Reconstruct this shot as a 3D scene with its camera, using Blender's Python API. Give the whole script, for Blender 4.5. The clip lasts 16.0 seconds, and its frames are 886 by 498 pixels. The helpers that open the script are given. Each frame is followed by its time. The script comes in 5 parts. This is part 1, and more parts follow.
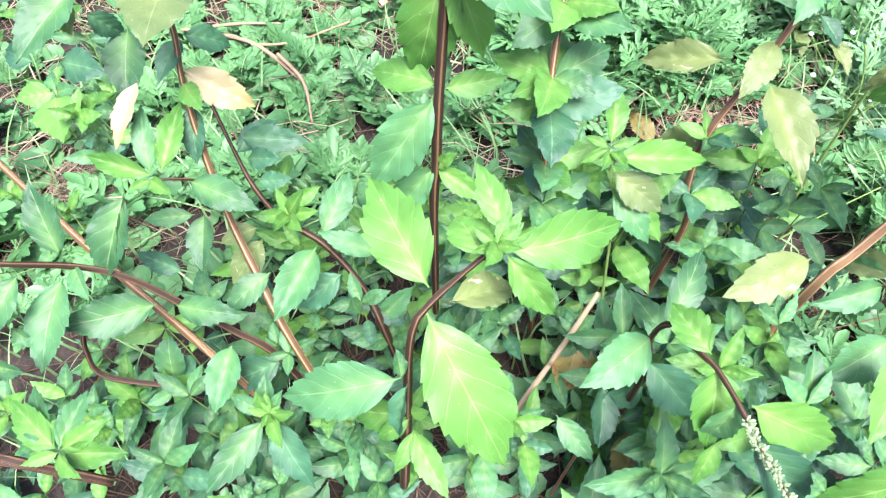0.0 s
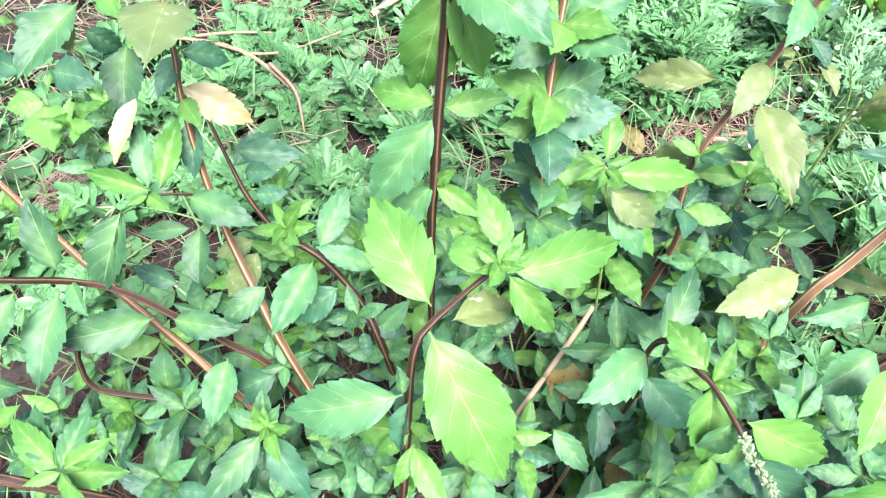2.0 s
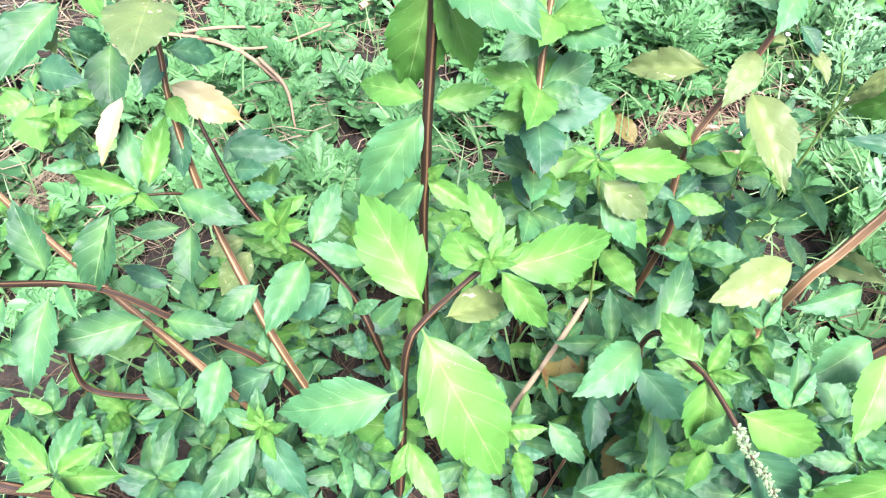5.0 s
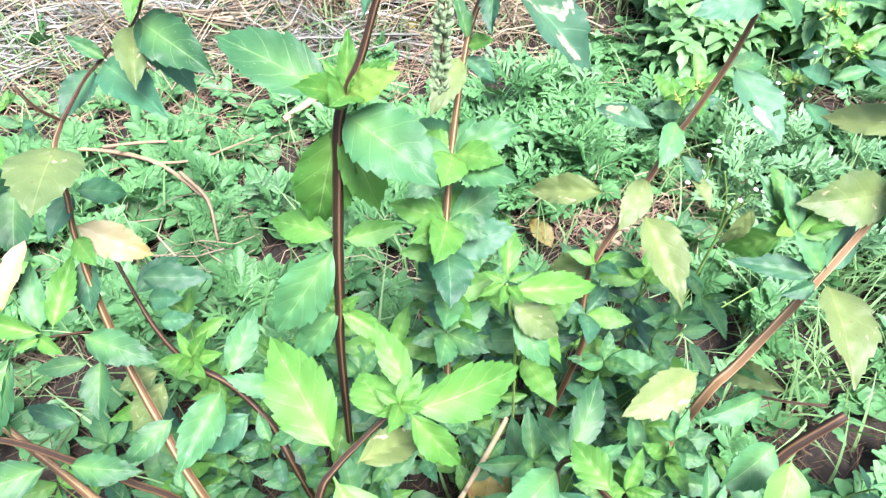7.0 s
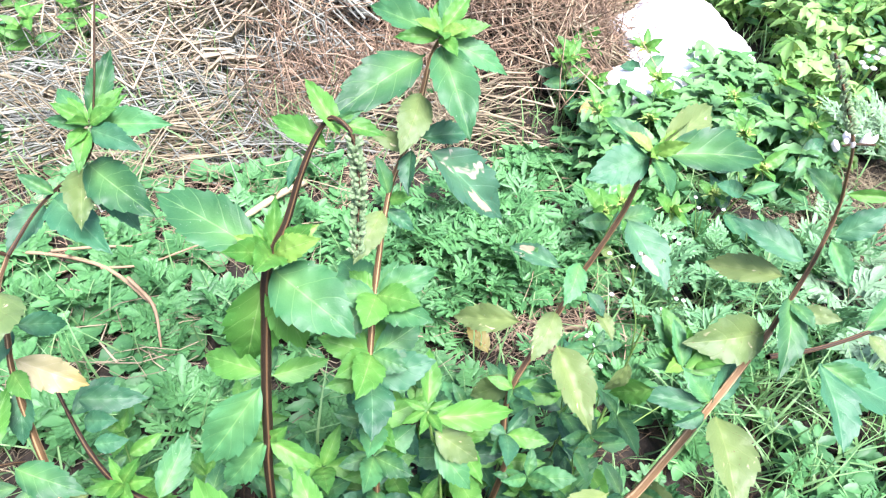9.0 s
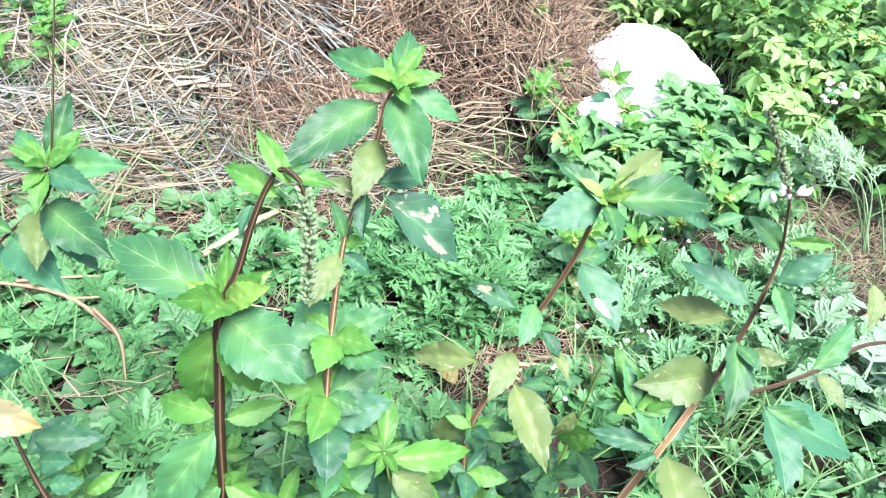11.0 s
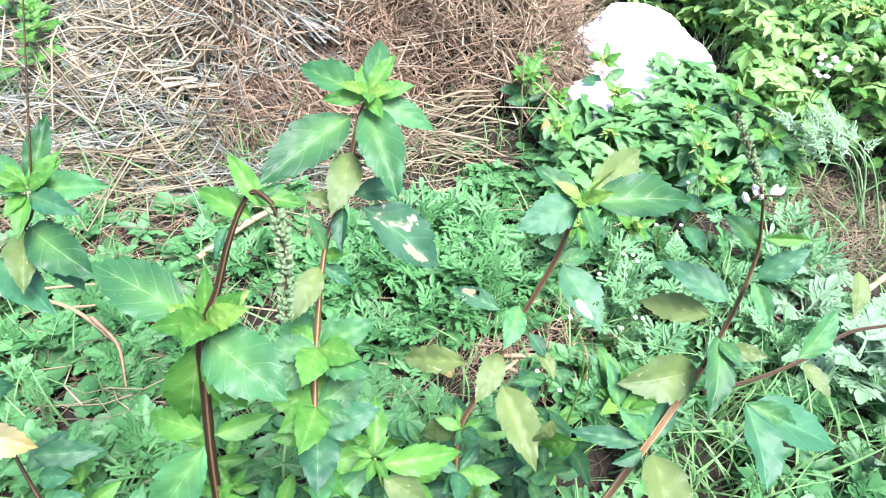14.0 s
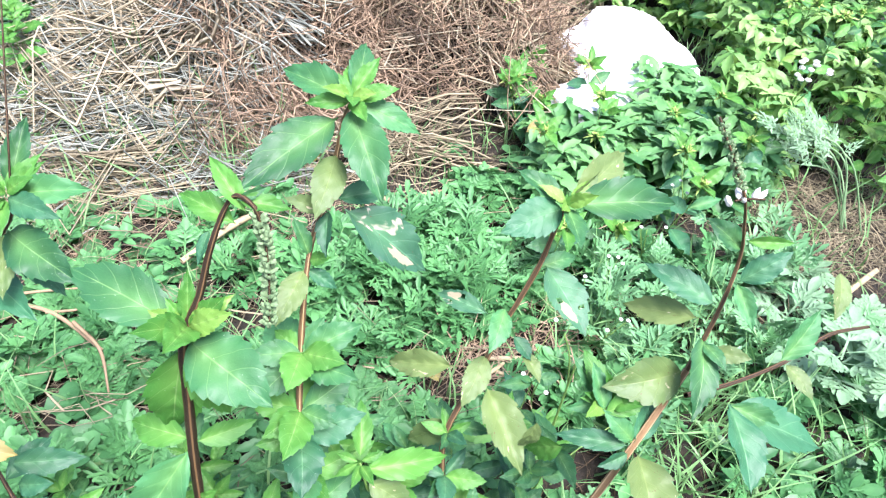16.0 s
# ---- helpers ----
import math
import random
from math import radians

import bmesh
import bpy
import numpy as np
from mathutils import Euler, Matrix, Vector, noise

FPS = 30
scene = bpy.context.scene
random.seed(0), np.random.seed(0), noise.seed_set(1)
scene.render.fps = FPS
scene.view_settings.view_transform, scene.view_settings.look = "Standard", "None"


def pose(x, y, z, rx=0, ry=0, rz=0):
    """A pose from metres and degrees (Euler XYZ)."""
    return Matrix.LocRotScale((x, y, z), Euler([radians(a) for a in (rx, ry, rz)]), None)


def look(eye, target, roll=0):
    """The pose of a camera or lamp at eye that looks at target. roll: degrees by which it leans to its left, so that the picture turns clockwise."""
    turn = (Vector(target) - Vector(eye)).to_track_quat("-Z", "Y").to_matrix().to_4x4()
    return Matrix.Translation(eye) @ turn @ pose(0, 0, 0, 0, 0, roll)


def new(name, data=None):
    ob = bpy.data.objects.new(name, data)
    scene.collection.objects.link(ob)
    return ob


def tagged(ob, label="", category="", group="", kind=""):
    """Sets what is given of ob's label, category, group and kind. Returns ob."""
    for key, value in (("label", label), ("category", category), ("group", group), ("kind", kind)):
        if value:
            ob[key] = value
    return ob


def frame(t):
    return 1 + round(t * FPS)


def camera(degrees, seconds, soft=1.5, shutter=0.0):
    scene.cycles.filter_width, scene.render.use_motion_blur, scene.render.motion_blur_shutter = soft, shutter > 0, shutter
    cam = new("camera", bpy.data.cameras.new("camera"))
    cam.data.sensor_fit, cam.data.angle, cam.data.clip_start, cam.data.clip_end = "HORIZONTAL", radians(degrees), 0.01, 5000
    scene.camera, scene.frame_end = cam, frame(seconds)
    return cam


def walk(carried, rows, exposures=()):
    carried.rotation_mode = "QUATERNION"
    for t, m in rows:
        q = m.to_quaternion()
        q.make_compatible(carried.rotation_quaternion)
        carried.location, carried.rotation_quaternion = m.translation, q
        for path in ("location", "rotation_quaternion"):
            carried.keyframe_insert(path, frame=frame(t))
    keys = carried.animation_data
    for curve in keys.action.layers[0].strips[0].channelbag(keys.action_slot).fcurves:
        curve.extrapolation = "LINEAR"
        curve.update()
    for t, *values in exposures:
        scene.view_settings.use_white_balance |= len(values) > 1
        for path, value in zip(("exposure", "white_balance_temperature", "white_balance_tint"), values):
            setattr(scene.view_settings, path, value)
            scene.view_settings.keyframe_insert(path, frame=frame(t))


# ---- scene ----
cam = camera(68.0, 16.0, soft=1.2, shutter=0.4)


def view(x, y, z, yaw, pitch, roll):
    return pose(x, y, z, 90 + pitch, 0, yaw) @ pose(0, 0, 0, 0, 0, roll)


PATH = [
    (0.0, view(0.010, 0.006, 1.098, 0.00, -56.70, -5.29)),
    (0.5, view(0.008, 0.009, 1.107, -1.78, -56.36, -4.02)),
    (1.0, view(0.002, 0.016, 1.106, -2.34, -56.47, -3.43)),
    (1.5, view(-0.004, 0.019, 1.112, -1.77, -55.86, -4.21)),
    (2.0, view(-0.004, 0.015, 1.114, -2.39, -56.55, -3.28)),
    (2.5, view(0.007, 0.028, 1.115, -2.73, -56.79, -3.79)),
    (3.0, view(0.012, 0.016, 1.117, -1.43, -57.78, -5.23)),
    (3.5, view(0.009, 0.017, 1.122, -1.87, -57.55, -4.73)),
    (6.0, view(-0.001, 0.033, 1.109, -5.71, -57.19, -1.96)),
    (6.5, view(0.024, 0.048, 1.135, -9.13, -53.33, -0.85)),
    (7.0, view(0.036, 0.053, 1.157, -12.17, -50.47, 1.25)),
    (7.5, view(0.044, 0.049, 1.190, -12.87, -48.91, 1.41)),
    (8.0, view(0.052, 0.055, 1.214, -14.76, -46.80, 2.78)),
    (8.5, view(0.067, 0.053, 1.233, -16.05, -45.42, 4.10)),
    (9.0, view(0.081, 0.054, 1.259, -16.63, -43.90, 4.77)),
    (9.5, view(0.092, 0.052, 1.266, -17.40, -43.70, 5.50)),
    (11.8, view(0.118, 0.060, 1.298, -18.86, -41.62, 5.69)),
    (12.0, view(0.115, 0.056, 1.295, -19.40, -43.02, 5.53)),
    (12.5, view(0.146, 0.062, 1.301, -19.38, -43.32, 4.99)),
    (13.0, view(0.136, 0.053, 1.306, -18.94, -43.77, 4.44)),
    (13.5, view(0.134, 0.059, 1.304, -18.16, -43.89, 3.94)),
    (14.0, view(0.147, 0.069, 1.319, -18.07, -43.78, 3.57)),
    (14.5, view(0.144, 0.070, 1.320, -18.29, -43.71, 3.94)),
    (15.0, view(0.148, 0.072, 1.322, -19.21, -43.65, 4.55)),
    (15.5, view(0.152, 0.068, 1.320, -18.71, -43.99, 3.93)),
    (16.0, view(0.150, 0.071, 1.319, -19.61, -43.52, 4.49)),
]
walk(cam, PATH, [(0.0, 2.24, 6090, 34), (6.0, 2.27, 6090, 32), (9.0, 2.16, 6000, 27), (16.0, 2.03, 5930, 23)])
# ---- end of walk ----

# ---- light ----
world = bpy.data.worlds.new("sky")
scene.world = world
world.use_nodes = True
wn = world.node_tree
sky = wn.nodes.new("ShaderNodeTexSky")
sky.sky_type = "NISHITA"
sky.sun_disc = False
sky.sun_elevation = radians(65)
sky.sun_rotation = radians(159)
sky.air_density, sky.dust_density, sky.ozone_density = 1.0, 3.0, 1.0
wn.links.new(sky.outputs[0], wn.nodes["Background"].inputs[0])
wn.nodes["Background"].inputs[1].default_value = 0.1
sun = new("sun", bpy.data.lights.new("sun", "SUN"))
sun.data.energy, sun.data.angle, sun.data.color = 4.0, radians(28), (1.0, 0.97, 0.92)
sun.matrix_world = look((0.5, -1.3, 3.0), (0, 0, 0))


# ---- materials ----
def nodes_of(name):
    m = bpy.data.materials.new(name)
    m.use_nodes = True
    t = m.node_tree
    return m, t, t.nodes["Principled BSDF"], t.nodes["Material Output"]


def node(t, kind, ins=None, **props):
    n = t.nodes.new(kind)
    for k, v in props.items():
        setattr(n, k, v)
    for k, v in (ins or {}).items():
        if isinstance(v, bpy.types.NodeSocket):
            t.links.new(v, n.inputs[k])
        else:
            n.inputs[k].default_value = v
    return n


def maths(t, op, a, b=0.0, c=None):
    ins = {0: a, 1: b}
    if c is not None:
        ins[2] = c
    return node(t, "ShaderNodeMath", ins, operation=op).outputs[0]


def mix(t, fac, a, b):
    n = node(t, "ShaderNodeMix", data_type="RGBA")
    for i, v in ((0, fac), (6, a), (7, b)):
        if isinstance(v, bpy.types.NodeSocket):
            t.links.new(v, n.inputs[i])
        else:
            n.inputs[i].default_value = v if i == 0 else (*v, 1)
    return n.outputs[2]


def ramp(t, fac, lo, hi):
    n = node(t, "ShaderNodeMapRange", {0: fac, 1: lo, 2: hi, 3: 0.0, 4: 1.0})
    return n.outputs[0]


def leaf_material(name, dark, light, vein, glow, spots=None, spot_size=9.0, spot_lo=0.62, edge=None, through_light=0.22, rough=0.45, bitten=None):
    """Green blade with pale midrib and side veins, blotches and some light let through."""
    m, t, b, out = nodes_of(name)
    uv = node(t, "ShaderNodeSeparateXYZ", {0: node(t, "ShaderNodeUVMap", uv_map="UVMap").outputs[0]})
    u, v = uv.outputs[0], uv.outputs[1]
    ob = node(t, "ShaderNodeTexCoord").outputs["Object"]
    rnd = node(t, "ShaderNodeObjectInfo").outputs["Random"]
    shift = node(t, "ShaderNodeVectorMath", {0: ob, 1: rnd}, operation="ADD").outputs[0]
    side = maths(t, "ABSOLUTE", maths(t, "SUBTRACT", u, 0.5))
    midrib = maths(t, "SUBTRACT", 1.0, ramp(t, side, 0.005, 0.02))
    run = maths(t, "FRACT", maths(t, "SUBTRACT", maths(t, "MULTIPLY", v, 5.0), maths(t, "MULTIPLY", side, 2.6)))
    line = maths(t, "SUBTRACT", 1.0, ramp(t, maths(t, "ABSOLUTE", maths(t, "SUBTRACT", run, 0.5)), 0.006, 0.034))
    fine = node(t, "ShaderNodeTexVoronoi", {"Vector": shift, "Scale": 26.0}, feature="DISTANCE_TO_EDGE").outputs[0]
    net = maths(t, "SUBTRACT", 1.0, ramp(t, fine, 0.0, 0.1))
    veins = maths(t, "MAXIMUM", midrib, maths(t, "MULTIPLY", line, 0.6))
    veins = maths(t, "MAXIMUM", veins, maths(t, "MULTIPLY", net, 0.1))
    big = node(t, "ShaderNodeTexNoise", {"Vector": shift, "Scale": 2.6, "Detail": 5.0}).outputs[0]
    fac = maths(t, "ADD", maths(t, "MULTIPLY", rnd, 0.68), maths(t, "MULTIPLY", ramp(t, big, 0.3, 0.7), 0.32))
    col = mix(t, fac, dark, light)
    heart = maths(t, "MULTIPLY", maths(t, "SUBTRACT", 1.0, ramp(t, side, 0.0, 0.42)), maths(t, "SUBTRACT", 1.0, ramp(t, v, 0.15, 0.8)))
    col = mix(t, maths(t, "MULTIPLY", heart, 0.45), col, mix(t, 0.45, vein, glow))
    if edge:
        col = mix(t, maths(t, "MULTIPLY", ramp(t, maths(t, "ADD", v, maths(t, "MULTIPLY", big, 0.5)), 0.85, 1.25), 0.9), col, edge)
    col = mix(t, maths(t, "MULTIPLY", veins, 0.5), col, vein)
    if spots:
        sp = node(t, "ShaderNodeTexNoise", {"Vector": shift, "Scale": spot_size, "Detail": 3.0, "Distortion": 0.6}).outputs[0]
        col = mix(t, ramp(t, sp, spot_lo, spot_lo + 0.05), col, spots)
        sp2 = node(t, "ShaderNodeTexNoise", {"Vector": shift, "Scale": 31.0, "Detail": 1.0}).outputs[0]
        col = mix(t, ramp(t, sp2, 0.72, 0.76), col, (0.1, 0.06, 0.03))
    if bitten:
        du, dv = maths(t, "DIVIDE", maths(t, "SUBTRACT", u, 0.68), 0.2), maths(t, "DIVIDE", maths(t, "SUBTRACT", v, 0.66), 0.2)
        away = maths(t, "SQRT", maths(t, "ADD", maths(t, "MULTIPLY", du, du), maths(t, "MULTIPLY", dv, dv)))
        rag = node(t, "ShaderNodeTexNoise", {"Vector": shift, "Scale": 9.0, "Detail": 3.0}).outputs[0]
        gone = maths(t, "SUBTRACT", 1.0, ramp(t, maths(t, "ADD", away, maths(t, "MULTIPLY", rag, 1.6)), 1.5, 1.62))
        col = mix(t, gone, col, bitten)
    speck = node(t, "ShaderNodeTexNoise", {"Vector": shift, "Scale": 42.0, "Detail": 0.0}).outputs[0]
    col = mix(t, maths(t, "MULTIPLY", ramp(t, speck, 0.84, 0.86), 0.25), col, (0.55, 0.6, 0.5))
    t.links.new(col, b.inputs["Base Color"])
    grit = node(t, "ShaderNodeTexNoise", {"Vector": ob, "Scale": 60.0, "Detail": 3.0}).outputs[0]
    t.links.new(maths(t, "ADD", rough - 0.1, maths(t, "MULTIPLY", grit, 0.25)), b.inputs["Roughness"])
    b.inputs["Specular IOR Level"].default_value = 0.3
    pucker = maths(t, "ABSOLUTE", maths(t, "SUBTRACT", run, 0.5))
    h = maths(t, "ADD", maths(t, "SUBTRACT", maths(t, "MULTIPLY", grit, 0.25), maths(t, "MULTIPLY", veins, 0.7)), maths(t, "MULTIPLY", pucker, 1.1))
    bump = node(t, "ShaderNodeBump", {"Strength": 0.26, "Distance": 0.004, "Height": h})
    t.links.new(bump.outputs[0], b.inputs["Normal"])
    tr = node(t, "ShaderNodeBsdfTranslucent", {"Color": mix(t, 0.5, col, glow)})
    ms = node(t, "ShaderNodeMixShader", {0: through_light, 1: b.outputs[0], 2: tr.outputs[0]})
    t.links.new(ms.outputs[0], out.inputs[0])
    return m


def small_leaf_material(name, dark, light, glow):
    """For low weeds in their thousands: each piece of its own green."""
    m, t, b, out = nodes_of(name)
    rnd = node(t, "ShaderNodeNewGeometry").outputs["Random Per Island"]
    pos = node(t, "ShaderNodeTexCoord").outputs["Object"]
    big = node(t, "ShaderNodeTexNoise", {"Vector": pos, "Scale": 4.0, "Detail": 4.0}).outputs[0]
    grit = node(t, "ShaderNodeTexNoise", {"Vector": pos, "Scale": 140.0, "Detail": 3.0}).outputs[0]
    mid = node(t, "ShaderNodeTexNoise", {"Vector": pos, "Scale": 17.0, "Detail": 2.0}).outputs[0]
    tone = maths(t, "ADD", maths(t, "MULTIPLY", ramp(t, mid, 0.3, 0.7), 0.4), maths(t, "MULTIPLY", ramp(t, big, 0.3, 0.7), 0.35))
    col = mix(t, maths(t, "ADD", maths(t, "MULTIPLY", rnd, 0.4), tone), dark, light)
    col = mix(t, maths(t, "MULTIPLY", grit, 0.35), col, dark)
    t.links.new(col, b.inputs["Base Color"])
    b.inputs["Roughness"].default_value = 0.46
    b.inputs["Specular IOR Level"].default_value = 0.28
    bump = node(t, "ShaderNodeBump", {"Strength": 0.3, "Distance": 0.003, "Height": grit})
    t.links.new(bump.outputs[0], b.inputs["Normal"])
    tr = node(t, "ShaderNodeBsdfTranslucent", {"Color": mix(t, 0.5, col, glow)})
    ms = node(t, "ShaderNodeMixShader", {0: 0.22, 1: b.outputs[0], 2: tr.outputs[0]})
    t.links.new(ms.outputs[0], out.inputs[0])
    return m


def woody_material(name, dark, light, scale=1.0, rough=0.6, stripe=None):
    """Stalks, twigs, straw: streaks along the length (UV v), blotches, per-piece tone."""
    m, t, b, out = nodes_of(name)
    uv = node(t, "ShaderNodeUVMap", uv_map="UVMap").outputs[0]
    pos = node(t, "ShaderNodeTexCoord").outputs["Object"]
    rnd = node(t, "ShaderNodeNewGeometry").outputs["Random Per Island"]
    st = node(t, "ShaderNodeMapping", {0: uv, 3: (9.0, 1.5, 1.0)}).outputs[0]
    streak = node(t, "ShaderNodeTexNoise", {"Vector": st, "Scale": 3.0 * scale, "Detail": 6.0, "Roughness": 0.7}).outputs[0]
    blotch = node(t, "ShaderNodeTexNoise", {"Vector": pos, "Scale": 22.0 * scale, "Detail": 4.0}).outputs[0]
    fac = maths(t, "ADD", maths(t, "MULTIPLY", ramp(t, streak, 0.32, 0.68), 0.3), maths(t, "MULTIPLY", rnd, 0.65))
    fac = maths(t, "ADD", fac, maths(t, "MULTIPLY", blotch, 0.15))
    col = mix(t, fac, dark, light)
    if stripe:
        su = node(t, "ShaderNodeSeparateXYZ", {0: uv}).outputs[0]
        band = maths(t, "ABSOLUTE", maths(t, "SUBTRACT", maths(t, "FRACT", maths(t, "MULTIPLY", su, 4.0)), 0.5))
        col = mix(t, maths(t, "MULTIPLY", ramp(t, band, 0.3, 0.42), 0.85), col, stripe)
    t.links.new(col, b.inputs["Base Color"])
    b.inputs["Roughness"].default_value = rough
    b.inputs["Specular IOR Level"].default_value = 0.25
    bump = node(t, "ShaderNodeBump", {"Strength": 0.5, "Distance": 0.002, "Height": streak})
    t.links.new(bump.outputs[0], b.inputs["Normal"])
    return m


# Ground soil; its near-black also paints the shade inside the straw heap.
def soil_material():
    m, t, b, out = nodes_of("soil_litter_and_heap_shade")
    pos = node(t, "ShaderNodeTexCoord").outputs["Object"]
    n1 = node(t, "ShaderNodeTexNoise", {"Vector": pos, "Scale": 3.0, "Detail": 8.0, "Roughness": 0.65}).outputs[0]
    n2 = node(t, "ShaderNodeTexNoise", {"Vector": pos, "Scale": 60.0, "Detail": 9.0, "Roughness": 0.7}).outputs[0]
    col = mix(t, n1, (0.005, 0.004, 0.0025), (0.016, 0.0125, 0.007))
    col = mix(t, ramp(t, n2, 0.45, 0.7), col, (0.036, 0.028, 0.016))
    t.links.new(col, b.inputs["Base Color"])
    b.inputs["Roughness"].default_value = 0.95
    bump = node(t, "ShaderNodeBump", {"Strength": 0.8, "Distance": 0.01, "Height": n2})
    t.links.new(bump.outputs[0], b.inputs["Normal"])
    return m


def sack_material():
    m, t, b, out = nodes_of("woven_white_plastic")
    pos = node(t, "ShaderNodeTexCoord").outputs["Object"]
    w1 = node(t, "ShaderNodeTexWave", {"Vector": pos, "Scale": 110.0, "Distortion": 0.4}, bands_direction="X").outputs[1]
    w2 = node(t, "ShaderNodeTexWave", {"Vector": pos, "Scale": 110.0, "Distortion": 0.4}, bands_direction="Y").outputs[1]
    weave = maths(t, "ADD", w1, w2)
    dirt = node(t, "ShaderNodeTexNoise", {"Vector": pos, "Scale": 5.0, "Detail": 7.0}).outputs[0]
    col = mix(t, ramp(t, dirt, 0.52, 0.8), (0.82, 0.83, 0.84), (0.6, 0.56, 0.5))
    t.links.new(col, b.inputs["Base Color"])
    b.inputs["Roughness"].default_value = 0.45
    bump = node(t, "ShaderNodeBump", {"Strength": 0.25, "Distance": 0.003, "Height": weave})
    t.links.new(bump.outputs[0], b.inputs["Normal"])
    return m


GREEN = leaf_material("leaf_green", (0.006, 0.044, 0.016), (0.05, 0.18, 0.062), (0.16, 0.3, 0.1), (0.1216, 0.304, 0.038), through_light=0.17)
YOUNG = leaf_material("leaf_young", (0.022, 0.105, 0.014), (0.07, 0.215, 0.035), (0.2, 0.34, 0.1), (0.152, 0.3648, 0.0304), through_light=0.22)
TEAL = leaf_material("leaf_dark", (0.005, 0.036, 0.017), (0.03, 0.125, 0.056), (0.1064, 0.228, 0.1064), (0.0684, 0.2128, 0.0456), through_light=0.12)
OLIVE = leaf_material("leaf_olive", (0.057, 0.1064, 0.0342), (0.1292, 0.1824, 0.057), (0.1672, 0.2204, 0.076), (0.1672, 0.2508, 0.0456), (0.38, 0.342, 0.2128), 5.0, 0.68)
PALE = leaf_material("leaf_yellowed", (0.1824, 0.1824, 0.076), (0.2888, 0.266, 0.1444), (0.3496, 0.3268, 0.2128), (0.304, 0.2888, 0.1064), edge=(0.2736, 0.2204, 0.0532))
RUST = leaf_material("leaf_rusty", (0.0988, 0.1064, 0.0266), (0.19, 0.1672, 0.0456), (0.2736, 0.2508, 0.0912), (0.266, 0.1976, 0.0304), (0.152, 0.0684, 0.0228), 6.0, 0.6)
CHEWED = leaf_material("leaf_chewed", (0.0228, 0.0798, 0.0456), (0.0494, 0.1444, 0.0684), (0.1292, 0.2736, 0.1444), (0.0912, 0.266, 0.0608), (0.38, 0.3496, 0.2508), 3.2, 0.655, bitten=(0.31, 0.27, 0.17))
LIME = leaf_material("leaf_lime", (0.075, 0.18, 0.026), (0.15, 0.285, 0.05), (0.24, 0.38, 0.12), (0.2, 0.38, 0.05))
LEAF_MATS = {"l": LIME, "g": GREEN, "y": YOUNG, "t": TEAL, "o": OLIVE, "p": PALE, "u": RUST, "c": CHEWED}
STRAWBARK = woody_material("stalk_pale_tan", (0.08, 0.045, 0.018), (0.23, 0.145, 0.066), stripe=(0.4, 0.28, 0.15))
BARK = woody_material("stalk_brown", (0.022, 0.013, 0.006), (0.085, 0.052, 0.025), stripe=(0.2, 0.128, 0.058))
DARKBARK = woody_material("stalk_purple_brown", (0.008, 0.0055, 0.003), (0.03, 0.018, 0.009), stripe=(0.12, 0.072, 0.03))
PALEWOOD = woody_material("dead_wood", (0.16, 0.125, 0.06), (0.36, 0.3, 0.18), rough=0.8)
TANBARK = woody_material("stalk_tan", (0.032, 0.018, 0.008), (0.13, 0.08, 0.034), stripe=(0.32, 0.22, 0.105))
GREENSTALK = woody_material("stalk_green", (0.0684, 0.152, 0.0228), (0.1824, 0.304, 0.076), rough=0.45)
SILVER = woody_material("stalk_silver", (0.076, 0.1672, 0.0684), (0.1976, 0.304, 0.1444), rough=0.6)
STRAW = woody_material("dry_straw", (0.024, 0.02, 0.013), (0.36, 0.31, 0.19), rough=0.75)
ROOTY = woody_material("dry_roots", (0.014, 0.01, 0.01), (0.43, 0.315, 0.2), rough=0.8)
PALESTALK = woody_material("pale_dry_stalk", (0.152, 0.1292, 0.076), (0.38, 0.3344, 0.228), rough=0.75)
TWIG = woody_material("twig_bark", (0.11, 0.075, 0.042), (0.3, 0.22, 0.13), rough=0.8)
STRAWGREY = woody_material("grey_green_straw", (0.038, 0.0494, 0.038), (0.3648, 0.3876, 0.3192), rough=0.75)
LITTER = woody_material("litter", (0.01, 0.007, 0.004), (0.13, 0.095, 0.05), rough=0.85)
FERN = small_leaf_material("weed_green", (0.009, 0.06, 0.019), (0.12, 0.325, 0.105), (0.13, 0.34, 0.07))
FERNPALE = small_leaf_material("weed_silver", (0.035, 0.14, 0.05), (0.2, 0.4, 0.18), (0.19, 0.34, 0.11))
ROUND = small_leaf_material("round_leaf_green", (0.01, 0.06, 0.02), (0.11, 0.29, 0.1), (0.13, 0.33, 0.08))
GRASS = small_leaf_material("grass_green", (0.0684, 0.1824, 0.057), (0.228, 0.38, 0.152), (0.152, 0.38, 0.0608))
LEAFY = small_leaf_material("undergrowth_green", (0.022, 0.1, 0.034), (0.16, 0.35, 0.11), (0.15, 0.36, 0.07))
LEAFYLIGHT = small_leaf_material("bush_yellow_green", (0.05, 0.17, 0.04), (0.25, 0.42, 0.12), (0.3, 0.44, 0.08))
BUD = small_leaf_material("bud_yellow_green", (0.1216, 0.2432, 0.0456), (0.38, 0.456, 0.1292), (0.304, 0.456, 0.0608))
SILVERLEAF = small_leaf_material("leaf_silver", (0.0988, 0.2128, 0.0988), (0.2128, 0.3344, 0.1976), (0.304, 0.418, 0.19))
FLORET = small_leaf_material("floret_pale", (0.09, 0.16, 0.07), (0.25, 0.35, 0.18), (0.304, 0.38, 0.152))
